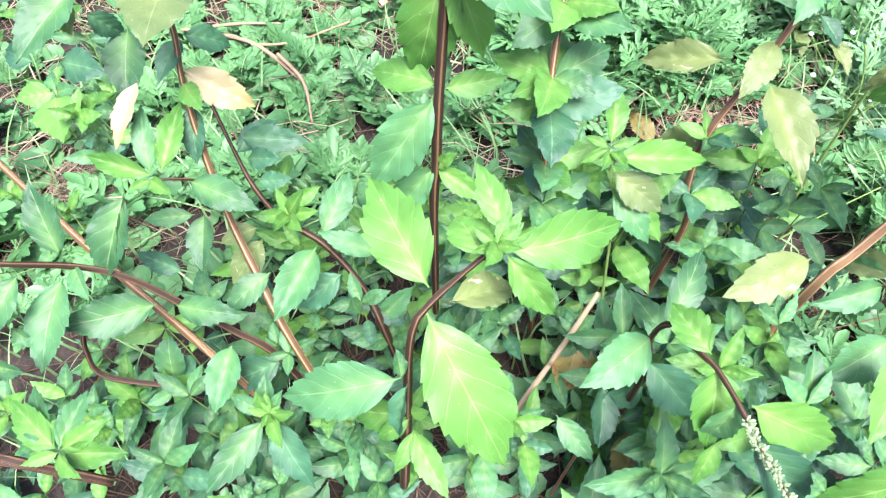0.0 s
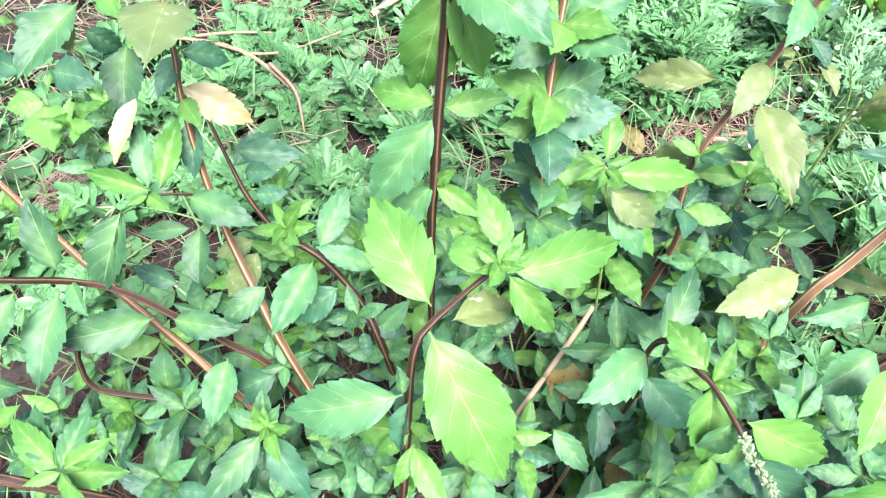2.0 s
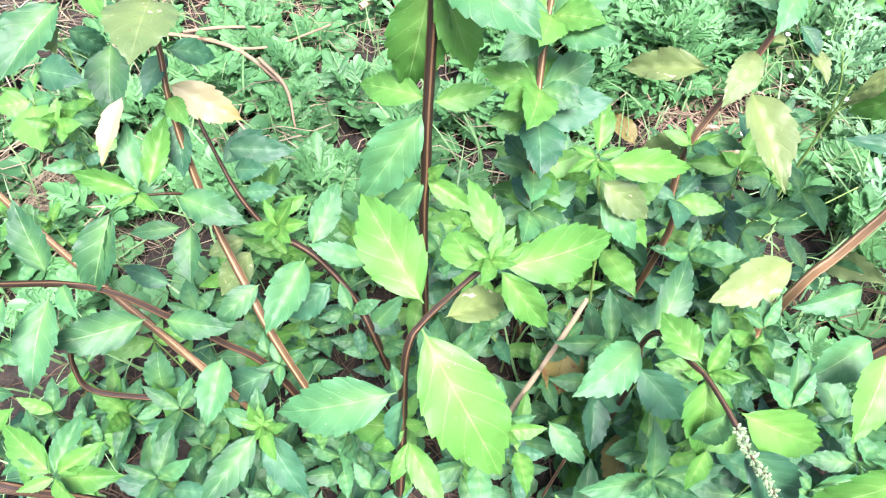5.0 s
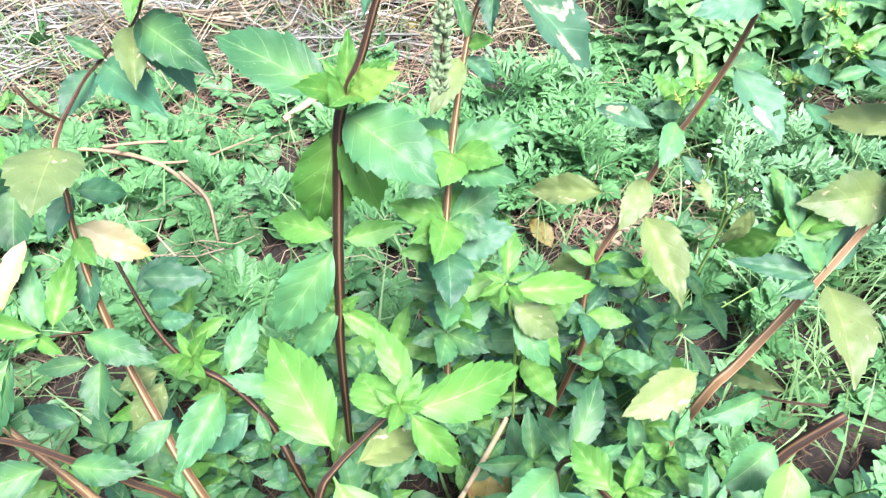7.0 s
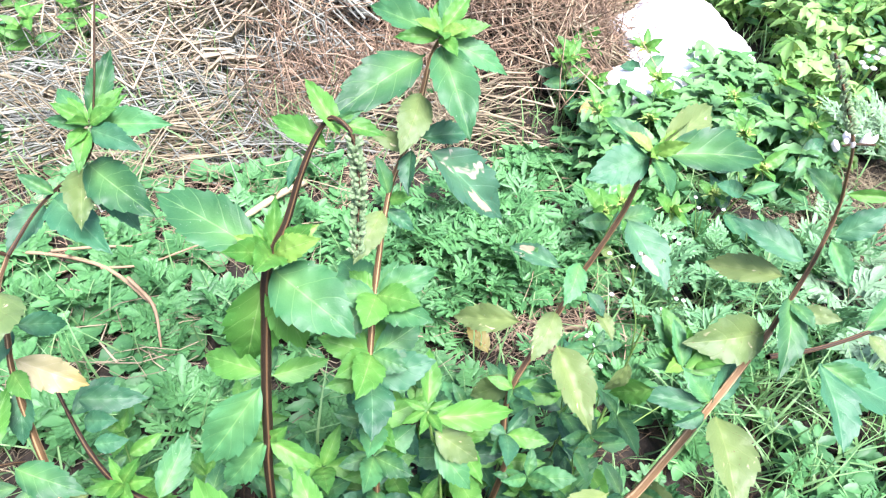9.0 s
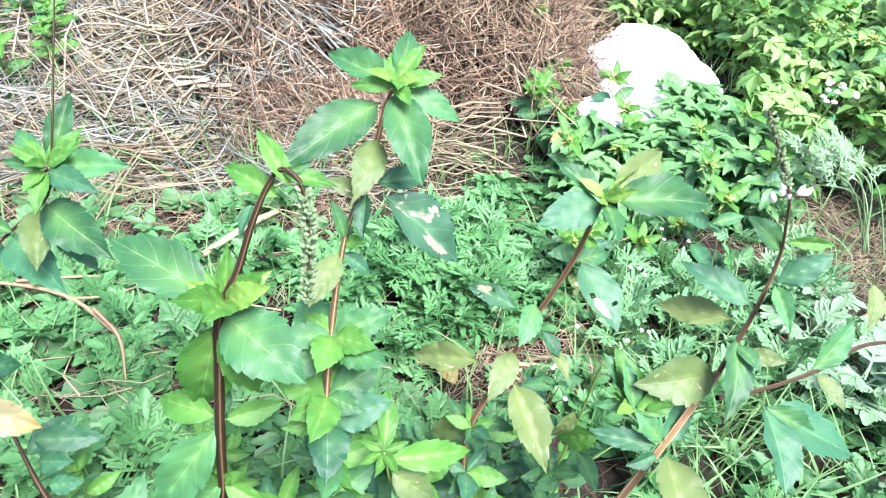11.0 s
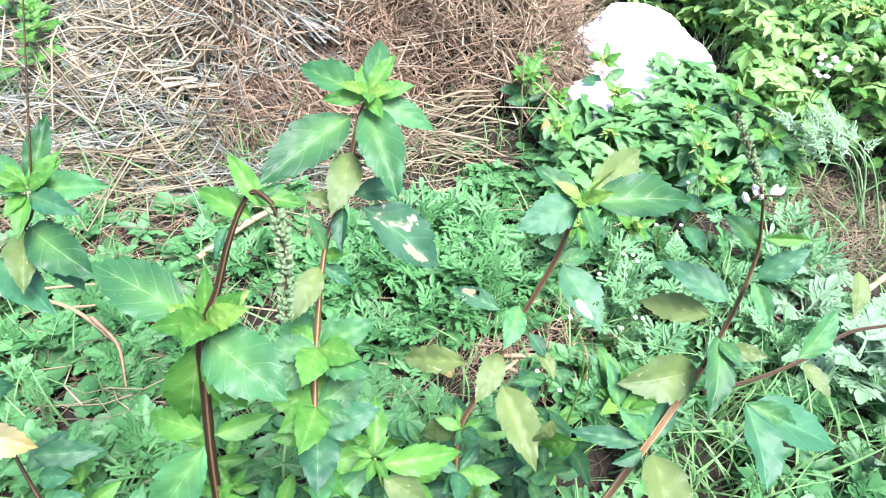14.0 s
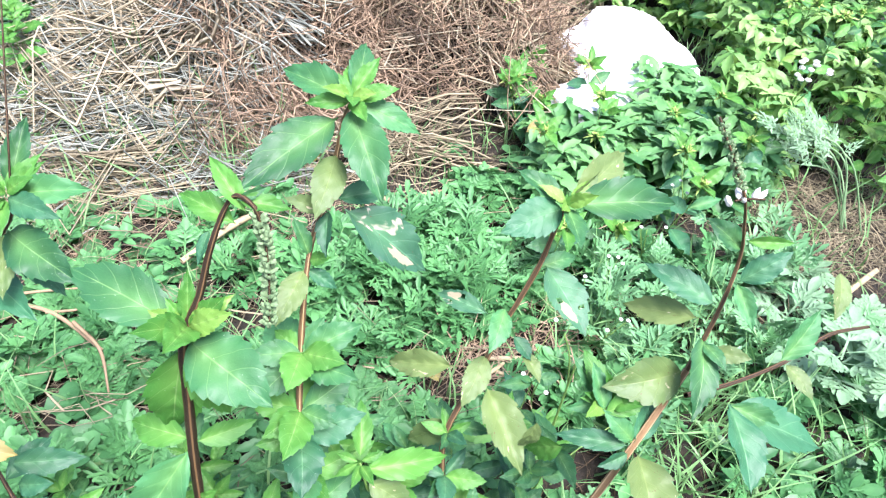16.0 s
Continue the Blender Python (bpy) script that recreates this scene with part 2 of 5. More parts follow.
PETAL = small_leaf_material("petal_white", (0.5, 0.49, 0.45), (0.75, 0.74, 0.7), (0.8, 0.8, 0.75))
SOIL, SACK = soil_material(), sack_material()


# ---- builders ----
def part(name, data, material, parent, label=""):
    """Links a bmesh or mesh as one mesh object under a thing or a part."""
    if isinstance(data, bmesh.types.BMesh):
        me = bpy.data.meshes.new(name)
        data.to_mesh(me)
        data.free()
        data = me
    if material and not data.materials:
        data.materials.append(material)
    ob = new(name, data)
    ob.parent = parent
    if label:
        ob["label"] = label
    return ob


def thing(name, at, label, category, group=""):
    ob = new(name)
    ob.empty_display_size = 0.05
    ob.location = at
    return tagged(ob, label, category, group)


def mesh_from(name, verts, faces, uvs=None, smooth=True):
    me = bpy.data.meshes.new(name)
    me.from_pydata([tuple(v) for v in verts], [], [tuple(f) for f in faces])
    if uvs is not None:
        layer = me.uv_layers.new(name="UVMap")
        loops = np.empty(len(me.loops), dtype=np.int32)
        me.loops.foreach_get("vertex_index", loops)
        layer.data.foreach_set("uv", np.asarray(uvs, dtype=np.float32)[loops].ravel())
    if smooth:
        me.polygons.foreach_set("use_smooth", [True] * len(me.polygons))
    return me


def bend(points, steps):
    """A smooth line (Catmull-Rom) through points of any dimension."""
    p = np.array(points, float)
    p = np.vstack([2 * p[0] - p[1], p, 2 * p[-1] - p[-2]])
    out = []
    for i in range(1, len(p) - 2):
        for s in np.linspace(0, 1, steps, endpoint=False):
            a, b, c, d = p[i - 1], p[i], p[i + 1], p[i + 2]
            out.append(0.5 * (2 * b + (c - a) * s + (2 * a - 5 * b + 4 * c - d) * s * s + (3 * b - 3 * c + d - a) * s**3))
    out.append(p[-2])
    return np.array(out)


def tube_arrays(points, sides=6, square=0.0):
    """Verts, faces, uvs of a tapered stalk along rows of x, y, z, radius."""
    p = np.array(points, float)
    n = len(p)
    d = np.gradient(p[:, :3], axis=0)
    d /= np.linalg.norm(d, axis=1)[:, None] + 1e-9
    ref = np.array([1.0, 0.13, 0.07]) if abs(d[:, 0]).mean() < 0.8 else np.array([0.1, 0.2, 1.0])
    a = np.cross(d, ref)
    a /= np.linalg.norm(a, axis=1)[:, None]
    b = np.cross(d, a)
    ang = np.arange(sides) * 2 * np.pi / sides
    r = p[:, 3][:, None] * (1 + square * np.cos(4 * ang))[None]
    v = p[:, None, :3] + r[..., None] * (np.cos(ang)[None, :, None] * a[:, None] + np.sin(ang)[None, :, None] * b[:, None])
    length = np.r_[0, np.cumsum(np.linalg.norm(np.diff(p[:, :3], axis=0), axis=1))]
    uv = np.stack(np.broadcast_arrays((np.arange(sides) / sides)[None], (length * 12)[:, None]), -1)
    i, k = np.meshgrid(np.arange(n - 1), np.arange(sides), indexing="ij")
    f = np.stack([i * sides + k, i * sides + (k + 1) % sides, (i + 1) * sides + (k + 1) % sides, (i + 1) * sides + k], -1).reshape(-1, 4)
    return v.reshape(-1, 3), f, uv.reshape(-1, 2)


def stalk(parent, points, material, name="stem", sides=8, steps=5, swollen=(), label=""):
    """A square-ish herb stem through points of x, y, z, radius in the world, with swollen joints."""
    line = bend(points, steps)
    k = np.arange(len(line))
    wob = 1 + 0.05 * np.sin(k * 2.3 + points[0][0] * 40)
    for node_at in swollen:
        far = np.linalg.norm(line[:, :3] - np.array(node_at), axis=1)
        wob += 0.35 * np.exp(-((far / 0.008) ** 2))
    line[:, 3] *= 0.64 * wob
    line[:, :3] -= np.array(parent.location)
    v, f, uv = tube_arrays(line, sides, 0.07)
    tip = [tuple(range(len(v) - sides, len(v)))]
    return part(name, mesh_from(name, v, [tuple(q) for q in f] + tip, uv), material, parent, label)


def blade_mesh(name, kind, seed, rows=43, cols=(-1, -0.66, -0.3, 0, 0.3, 0.66, 1.0), teeth=8.0, fold=0.35, droop=0.18, wave=0.03, tooth=0.14, hole=False):
    """A toothed ovate leaf, one long and one wide, on a short stalk; the outline, fold, curl and quilting vary by seed."""
    rng = np.random.default_rng(seed)
    v = np.linspace(0, 1, rows)
    body = np.clip((v - 0.04) / 0.96, 0, 1)
    half = body ** (0.74 + 0.16 * rng.random()) * (1 - body) ** (1.12 + 0.2 * rng.random())
    half = 0.5 * half / half.max()
    half = np.maximum(half, 0.016 * (v < 0.97))
    bite = tooth * (0.6 + 0.7 * rng.random((2, int(teeth) + 3)))
    shift = 0.15 + 0.5 * rng.random(2)
    verts, uvs = [], []
    for i, a in enumerate(v):
        lane = 0.02 * math.sin(a * 4 + seed) * a
        for c in cols:
            side = int(c > 0)
            step = a * teeth + shift[side]
            saw, deep = step % 1.0, bite[side][int(step)]
            toothed = abs(c) > 0.9 and 0.2 < a < 0.95
            h = half[i] * (1 + (deep * (saw - 0.62) if toothed else 0))
            x = c * h
            z = fold * abs(x) * (1 - 0.35 * abs(c)) + droop * a * (1 - a)
            z += wave * math.sin(a * 17 + seed * 1.7 + (2 if c > 0 else 0)) * abs(c) ** 2
            z -= 0.015 * math.cos(2 * math.pi * (a * 5.0 - abs(c) * 1.3)) * (0.2 < abs(c) < 0.9)
            y = a + (0.03 * (saw - 0.4) if toothed else 0)
            verts.append((x + lane, y, z))
            uvs.append((0.5 + 0.5 * c, a))
    n = len(cols)
    faces = []
    for i in range(rows - 1):
        for k in range(n - 1):
            if hole and ((i, k) in hole):
                continue
            faces.append((i * n + k, i * n + k + 1, (i + 1) * n + k + 1, (i + 1) * n + k))
    me = mesh_from(name, verts, faces, uvs)
    me.materials.append(LEAF_MATS[kind])
    return me


LEAVES = {}
for kind in "gytopucl":
    LEAVES[kind] = [
        blade_mesh("leaf", kind, 11 + 7 * s + ord(kind), teeth=7.5 + s % 3, fold=(0.24, 0.38, 0.16, 0.46)[s], droop=(0.2, 0.32, 0.45, 0.26)[s],
                   wave=(0.016, 0.026, 0.016, 0.022)[s], hole={(19, 4), (20, 4), (21, 4), (27, 1), (28, 1)} if kind == "c" and s < 2 else False)
        for s in range(4)
    ]
LEAVES_FAR = {
    kind: [blade_mesh("leaf", kind, 300 + 7 * s + ord(kind), rows=25, cols=(-1, -0.5, 0, 0.5, 1), teeth=7.5, fold=(0.22, 0.36, 0.16, 0.42)[s], droop=(0.14, 0.28, 0.4, 0.2)[s], wave=0.015) for s in range(4)]
    for kind in "gytopul"
}
FACING = Vector((0.05, -0.62, 0.78))
leaf_rng = random.Random(4)


def leaf(plant, base, tip, wide, roll=0.0, kind="g", label="", meshes=LEAVES):
    """One leaf of a plant, from its joint to its tip in the world; wide is its width over its length."""
    a, b = Vector(base), Vector(tip)
    y = b - a
    length = y.length
    y.normalize()
    ref = FACING if abs(y.dot(FACING)) < 0.97 else Vector((0, 0, 1))
    z = (ref - y * ref.dot(y)).normalized()
    x = y.cross(z)
    m = Matrix((x, y, z)).transposed().to_4x4() @ Matrix.Rotation(radians(roll + leaf_rng.uniform(-9, 9)), 4, "Y")
    ob = part("leaf", leaf_rng.choice(meshes[kind]), None, plant, label)
    ob.matrix_basis = Matrix.Translation(a - plant.location) @ m @ Matrix.Diagonal((length * wide * 0.93, length * 1.02, length * 0.8, 1))
    return ob


def whorl(plant, at, size, count, kinds, lift=0.25, turn=0.0, wide=0.45, meshes=LEAVES):
    """Leaves spread round a joint."""
    for i in range(count):
        ang = turn + i * 2 * math.pi / count + leaf_rng.uniform(-0.35, 0.35)
        s = size * leaf_rng.uniform(0.65, 1.15)
        up = lift + leaf_rng.uniform(-0.25, 0.25)
        tip = (at[0] + s * math.cos(ang), at[1] + s * math.sin(ang), at[2] + s * up)
        leaf(plant, at, tip, wide * leaf_rng.uniform(0.85, 1.15), 0, leaf_rng.choice(kinds), "", meshes)


def spike(plant, points, count, material, size, name="flower_spike", label=""):
    """A flower spike: a thin axis with bead-like florets all round it."""
    line = bend(points, 8)
    rng = random.Random(int(1000 * abs(points[0][0])))
    bm = bmesh.new()
    for i in range(count):
        q = line[int((i + 0.5) / count * (len(line) - 1))]
        a = rng.uniform(0, 6.28)
        off = Vector((math.cos(a), math.sin(a), rng.uniform(-0.5, 0.5))) * size * 1.5
        s = size * rng.uniform(0.6, 1.1)
        bmesh.ops.create_icosphere(bm, subdivisions=1, radius=s, matrix=Matrix.Translation(Vector(q[:3]) + off - plant.location) @ Matrix.Rotation(a, 4, "Z") @ Matrix.Rotation(rng.uniform(0.2, 1.2), 4, "Y") @ Matrix.Diagonal((0.75, 0.75, 1.6, 1)))
    axis_line = [tuple(q) for q in line]
    axis_part = stalk(plant, axis_line, DARKBARK, name, sides=5, steps=1, label=label)
    return tagged(part("floret_tuft", bm, material, axis_part, "small pale florets"), kind="stuff")


def bud_mesh():
    """A tuft of short pointed bracts round a few small buds."""
    rng = random.Random(5)
    bm = bmesh.new()
    for i in range(6):
        a, r = i * 2.4, 0.005 * math.sqrt(i)
        m = Matrix.Translation((r * math.cos(a), r * math.sin(a), 0.013)) @ Matrix.Diagonal((0.7, 0.7, 1.5, 1))
        bmesh.ops.create_icosphere(bm, subdivisions=1, radius=0.0032 * rng.uniform(0.7, 1.1), matrix=m)
    for i in range(30):
        a, up = i * 2.4, 0.1 + 1.2 * i / 30 + rng.uniform(-0.15, 0.15)
        long, w = rng.uniform(0.022, 0.036) * (1.1 - 0.4 * i / 30), rng.uniform(0.0035, 0.0065)
        d = Vector((math.cos(a) * math.cos(up), math.sin(a) * math.cos(up), math.sin(up)))
        s = Vector((-math.sin(a), math.cos(a), 0))
        n = d.cross(s)
        ring = [bm.verts.new(d * 0.003), bm.verts.new(d * long * 0.5 + s * w), bm.verts.new(d * long * 0.5 + n * w * 0.5), bm.verts.new(d * long * 0.5 - s * w), bm.verts.new(d * long - Vector((0, 0, long * 0.2)))]
        for f in ((0, 1, 2), (0, 2, 3), (1, 4, 2), (2, 4, 3)):
            bm.faces.new([ring[k] for k in f])
    me = bpy.data.meshes.new("bud_tuft")
    bm.to_mesh(me)
    bm.free()
    me.materials.append(BUD)
    return me


BUDS = bud_mesh()


def shoot(at, height, size, kinds, seed, lean=(0, 0), bark=None, label="leafy green herb shoot with toothed leaves", group="low herb shoots", top="y", buds=False, name="herb_shoot", clear=0.0):
    """A young herb: one stem, crossed pairs of leaves, a bright tip."""
    rng = random.Random(seed)
    p = thing(name, at, label, "herb", group)
    knots = max(3, int(height / (size * 0.75)))
    pts = []
    for i in range(knots + 1):
        f = i / knots
        pts.append((at[0] + lean[0] * f * f + rng.uniform(-1, 1) * 0.008, at[1] + lean[1] * f * f + rng.uniform(-1, 1) * 0.008, at[2] + height * f, 0.0035 * (1 - 0.6 * f)))
    stalk(p, pts, bark or GREENSTALK, sides=6, steps=3)
    for i in range(max(1, int(knots * clear)), knots + 1):
        f = i / knots
        q = pts[i][:3]
        turn = i * 1.57 + rng.uniform(-0.4, 0.4)
        k = size * (1.1 - 0.35 * f)
        ks = kinds if f < 0.85 else top
        for side in (0, math.pi):
            s = k * rng.uniform(0.75, 1.15)
            tip = (q[0] + s * math.cos(turn + side), q[1] + s * math.sin(turn + side), q[2] + s * rng.uniform(-0.15, 0.45))
            leaf(p, q, tip, rng.uniform(0.4, 0.52), 0, rng.choice(ks), "", LEAVES_FAR)
    whorl(p, pts[-1][:3], size * 0.55, 4 if buds else 3, top, 0.7, rng.uniform(0, 3), 0.42, LEAVES_FAR)
    if buds:
        tagged(part("bud_tuft", BUDS, None, p, "yellow-green buds"), kind="stuff").matrix_basis = Matrix.Translation(Vector(pts[-1][:3]) - p.location) @ Matrix.Rotation(rng.uniform(0, 6), 4, "Z") @ Matrix.Scale(rng.uniform(0.8, 1.5), 4)
    return p


# ---- ground ----
def axis(lo, hi, fine):
    near = np.arange(lo, hi, fine)
    out = hi + np.geomspace(0.1, 60, 14)
    return np.r_[(lo - np.geomspace(0.1, 60, 14))[::-1], near, out]


def relief(x, y):
    return 0.018 * noise.noise(Vector((x * 2.2, y * 2.2, 0))) + 0.008 * noise.noise(Vector((x * 9, y * 9, 3)))


gx, gy = axis(-1.6, 3.6, 0.05), axis(-0.6, 4.2, 0.05)
verts = [(x, y, relief(x, y) if abs(x) < 6 and abs(y) < 8 else 0.0) for y in gy for x in gx]
nx = len(gx)
faces = [(j * nx + i, j * nx + i + 1, (j + 1) * nx + i + 1, (j + 1) * nx + i) for j in range(len(gy) - 1) for i in range(nx - 1)]
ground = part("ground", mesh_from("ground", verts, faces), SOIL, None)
tagged(ground, "brown garden soil with dry litter", "ground", kind="structure")


# ---- low growth in its thousands ----
def scatter(name, templates, spots, material, label, category="", parent=None):
    """Joins copies of (verts, faces) templates at (x, y, z, turn, tilt, lean, size) spots into one mesh."""
    rng = random.Random(len(spots))
    vs, fs, us, base = [], [], [], 0
    for x, y, z, turn, tilt, lean, size in spots:
        v, f, uv = templates[rng.randrange(len(templates))]
        m = np.array((pose(0, 0, 0, 0, 0, math.degrees(turn)) @ pose(0, 0, 0, math.degrees(tilt), math.degrees(lean), 0)).to_3x3())
        vs.append(v @ m.T * size + (x, y, z))
        fs.append(f + base)
        us.append(uv)
        base += len(v)
    v, f, uv = np.concatenate(vs), np.concatenate(fs), np.concatenate(us)
    me = bpy.data.meshes.new(name)
    me.vertices.add(len(v))
    me.vertices.foreach_set("co", v.astype(np.float32).ravel())
    me.loops.add(f.size)
    me.loops.foreach_set("vertex_index", f.astype(np.int32).ravel())
    me.polygons.add(len(f))
    me.polygons.foreach_set("loop_start", np.arange(0, f.size, f.shape[1], dtype=np.int32))
    me.update(calc_edges=True)
    layer = me.uv_layers.new(name="UVMap")
    layer.data.foreach_set("uv", uv[f.ravel()].astype(np.float32).ravel())
    me.polygons.foreach_set("use_smooth", [True] * len(f))
    me.validate()
    return tagged(part(name, me, material, parent), label, category, kind="stuff")


def feather(seed, lobes=3, droop=0.35):
    """A deeply cut leaf of a low weed: a stalk, pairs of lobes, and fingers on every lobe; quads, one long."""
    rng = random.Random(seed)
    v, f = [], []

    def strip(a, b, w0, w1, w2):
        """A blunt finger from a to b, slightly folded."""
        ax, ay = a
        bx, by = b
        dx, dy = bx - ax, by - ay
        n = math.hypot(dx, dy)
        px, py = -dy / n, dx / n
        k = len(v)
        for s, w in ((0, w0), (0.6, w1), (1.0, w2)):
            x, y = ax + dx * s, ay + dy * s
            z = -droop * (x * x + y * y) * 0.7 + 0.3 * math.hypot(x, y)
            for side in (-1, 0, 1):
                v.append((x + px * w * side, y + py * w * side, z + 0.5 * w * abs(side) + rng.uniform(-0.012, 0.012)))
        for r in range(2):
            for c in range(2):
                f.append((k + r * 3 + c, k + r * 3 + c + 1, k + r * 3 + c + 4, k + r * 3 + c + 3))

    strip((0, 0), (rng.uniform(-0.04, 0.04), 0.8), 0.012, 0.022, 0.032)
    strip((0, 0.78), (rng.uniform(-0.06, 0.06), 1.08), 0.03, 0.062, 0.03)
    for i in range(lobes):
        s = 0.34 + 0.46 * i / lobes + rng.uniform(-0.03, 0.03)
        for side in (-1, 1):
            reach = (0.42 - 0.22 * i / lobes) * rng.uniform(0.75, 1.2)
            ang = rng.uniform(0.5, 0.85)
            dx, dy = side * math.cos(ang), math.sin(ang)
            strip((0, s), (dx * reach, s + dy * reach), 0.016, 0.042, 0.024)
            for k in (-1, 1):
                q = 0.5 + 0.1 * k
                turn = side * k * 0.75
                ex, ey = dx * math.cos(turn) - dy * math.sin(turn), dx * math.sin(turn) + dy * math.cos(turn)
                m = (dx * reach * q, s + dy * reach * q)
                l = reach * rng.uniform(0.45, 0.68)
                strip(m, (m[0] + ex * l, m[1] + ey * l), 0.015, 0.034, 0.018)
    v = np.array(v)
    return v, np.array(f), v[:, :2].copy()


def lobed(seed, lobes=3, droop=0.4):
    """A coarser cut leaf: broad blunt lobes along a winged rib."""
    rng = random.Random(900 + seed)
    v, f = [], []

    def finger(a, b, widths):
        dx, dy = b[0] - a[0], b[1] - a[1]
        n = math.hypot(dx, dy)
        px, py = -dy / n, dx / n
        k = len(v)
        for i, w in enumerate(widths):
            s = i / (len(widths) - 1)
            x, y = a[0] + dx * s, a[1] + dy * s
            z = -droop * (x * x + y * y) * 0.7 + 0.3 * math.hypot(x, y)
            for side in (-1, 0, 1):
                v.append((x + px * w * side, y + py * w * side, z + 0.45 * w * abs(side) + rng.uniform(-0.01, 0.01)))
        for r in range(len(widths) - 1):
            for c in range(2):
                f.append((k + r * 3 + c, k + r * 3 + c + 1, k + r * 3 + c + 4, k + r * 3 + c + 3))

    finger((0, 0), (0, 0.75), (0.014, 0.022, 0.04))
    finger((0, 0.7), (rng.uniform(-0.08, 0.08), 1.05), (0.04, 0.1, 0.11, 0.04))
    for i in range(lobes):
        s = 0.35 + 0.42 * i / lobes
        for side in (-1, 1):
            reach = (0.46 - 0.2 * i / lobes) * rng.uniform(0.7, 1.2)
            ang = rng.uniform(0.35, 0.85)
            e = (side * math.cos(ang) * reach, s + math.sin(ang) * reach)
            finger((0, s), e, (0.02, 0.055, 0.07, 0.03))
            m = (e[0] * 0.5, s + (e[1] - s) * 0.5)
            finger(m, (m[0] + side * 0.17, m[1] - 0.06), (0.02, 0.05, 0.024))
            finger(m, (m[0] + side * 0.02, m[1] + 0.17), (0.02, 0.05, 0.024))
    v = np.array(v)
    return v, np.array(f), v[:, :2].copy()


def coin(seed):
    """A small round cupped leaf on a fine stalk."""
    rng = random.Random(seed)
    v, f = [], []
    for r, z in ((0.02, 0.04), (0.3, 0.05), (0.5, 0.1 + 0.05 * rng.random())):
        for k in range(8):
            a = k * 2 * math.pi / 8
            v.append((r * math.cos(a) * rng.uniform(0.92, 1.05), 0.5 + r * math.sin(a) * rng.uniform(0.92, 1.05), z))
    for j in range(2):
        for k in range(8):
            k2 = (k + 1) % 8
            f.append((8 * j + k, 8 * j + k2, 8 * j + 8 + k2, 8 * j + 8 + k))
    v = np.array(v)
    return v, np.array(f), v[:, :2].copy()


def dart(seed):
    """A broad pointed leaf with a toothed edge and a channelled rib."""
    rng = random.Random(seed)
    v, f = [], []
    for i in range(8):
        s = i / 7
        w = 0.3 * s**0.6 * (1 - s) ** 0.85 * 1.75 + 0.006
        for c in (-1, -0.5, 0, 0.5, 1):
            t = w * (1.0 + (0.16 if i % 2 else -0.1) * (abs(c) == 1))
            v.append((c * t, s, 0.35 * w * abs(c) - 0.35 * s * s + 0.15 * s + 0.03 * math.sin(i * 2.6 + seed) * abs(c) + rng.uniform(-0.006, 0.006)))
    for i in range(7):
        for c in range(4):
            f.append((i * 5 + c, i * 5 + c + 1, i * 5 + c + 6, i * 5 + c + 5))
    v = np.array(v)
    return v, np.array(f), v[:, :2].copy()


def grass_blade(seed):
    rng = random.Random(seed)
    k = rng.uniform(0.2, 0.9)
    v, f = [], []
    for i in range(6):
        s = i / 5
        w = 0.018 * (1 - s) ** 0.7 + 0.001
        v += [(-w, k * s * s, s * (1 - 0.25 * k * s)), (w, k * s * s, s * (1 - 0.25 * k * s))]
    for i in range(5):
        f.append((2 * i, 2 * i + 1, 2 * i + 3, 2 * i + 2))
    v = np.array(v)
    return v, np.array(f), v[:, :2].copy()


def straw_piece(seed, bendy=0.25, thick=1.0):
    """A dry stalk one long, lying along y, bent at random."""
    rng = np.random.default_rng(seed)
    pts = [(0, 0, 0, 1.0)]
    for i in range(1, 5):
        pts.append((bendy * rng.normal() * i / 5, i / 4, bendy * 0.7 * rng.normal() * i / 5, 1 - 0.12 * i))
    line = bend(pts, 2 if bendy > 0.5 else 1)
    line[:, 3] *= thick * (0.0066 + 0.007 * rng.random() ** 3)
    return tube_arrays(line, 3)


STRAWS = [straw_piece(s, (0.12, 0.26, 0.42)[s % 3]) for s in range(18)]
ROOTS = [straw_piece(40 + s, 0.75, 1.5) for s in range(12)]
FEATHERS = [feather(s, 3 + s % 2, 0.15 + 0.2 * (s % 4)) for s in range(10)]
LOBED = [lobed(s, 3 + s % 2, 0.2 + 0.2 * (s % 3)) for s in range(8)]
COINS = [coin(s) for s in range(5)]
DARTS = [dart(s) for s in range(5)]
SLIM = mesh_from("narrow_leaf", *(lambda q: (q[0] * (0.55, 1, 1), q[1]))(feather(77, 3, 0.2)))
SLIM.materials.append(SILVERLEAF)
BLADES = [grass_blade(s) for s in range(8)]


def bare(x, y):
    """How open the soil lies: the trodden patches between the weeds."""
    n = noise.noise(Vector((x * 2.6 + 7, y * 2.6, 1.5)))
    patch = 1.2 * math.exp(-(((x + 0.77) / 0.12) ** 2 + ((y - 0.94) / 0.1) ** 2)) + 0.95 * math.exp(-(((x - 0.63) / 0.16) ** 2 + ((y - 0.95) / 0.07) ** 2))
    patch += 0.8 * math.exp(-(((x - 1.75) / 0.22) ** 2 + ((y - 1.2) / 0.16) ** 2))
    return n + 1.6 * patch - 0.9 * math.exp(-(((x + 0.47) / 0.2) ** 2 + ((y - 1.2) / 0.16) ** 2)) - 0.8 * math.exp(-(((x - 0.85) / 0.25) ** 2 + ((y - 0.75) / 0.22) ** 2))


rng = random.Random(8)


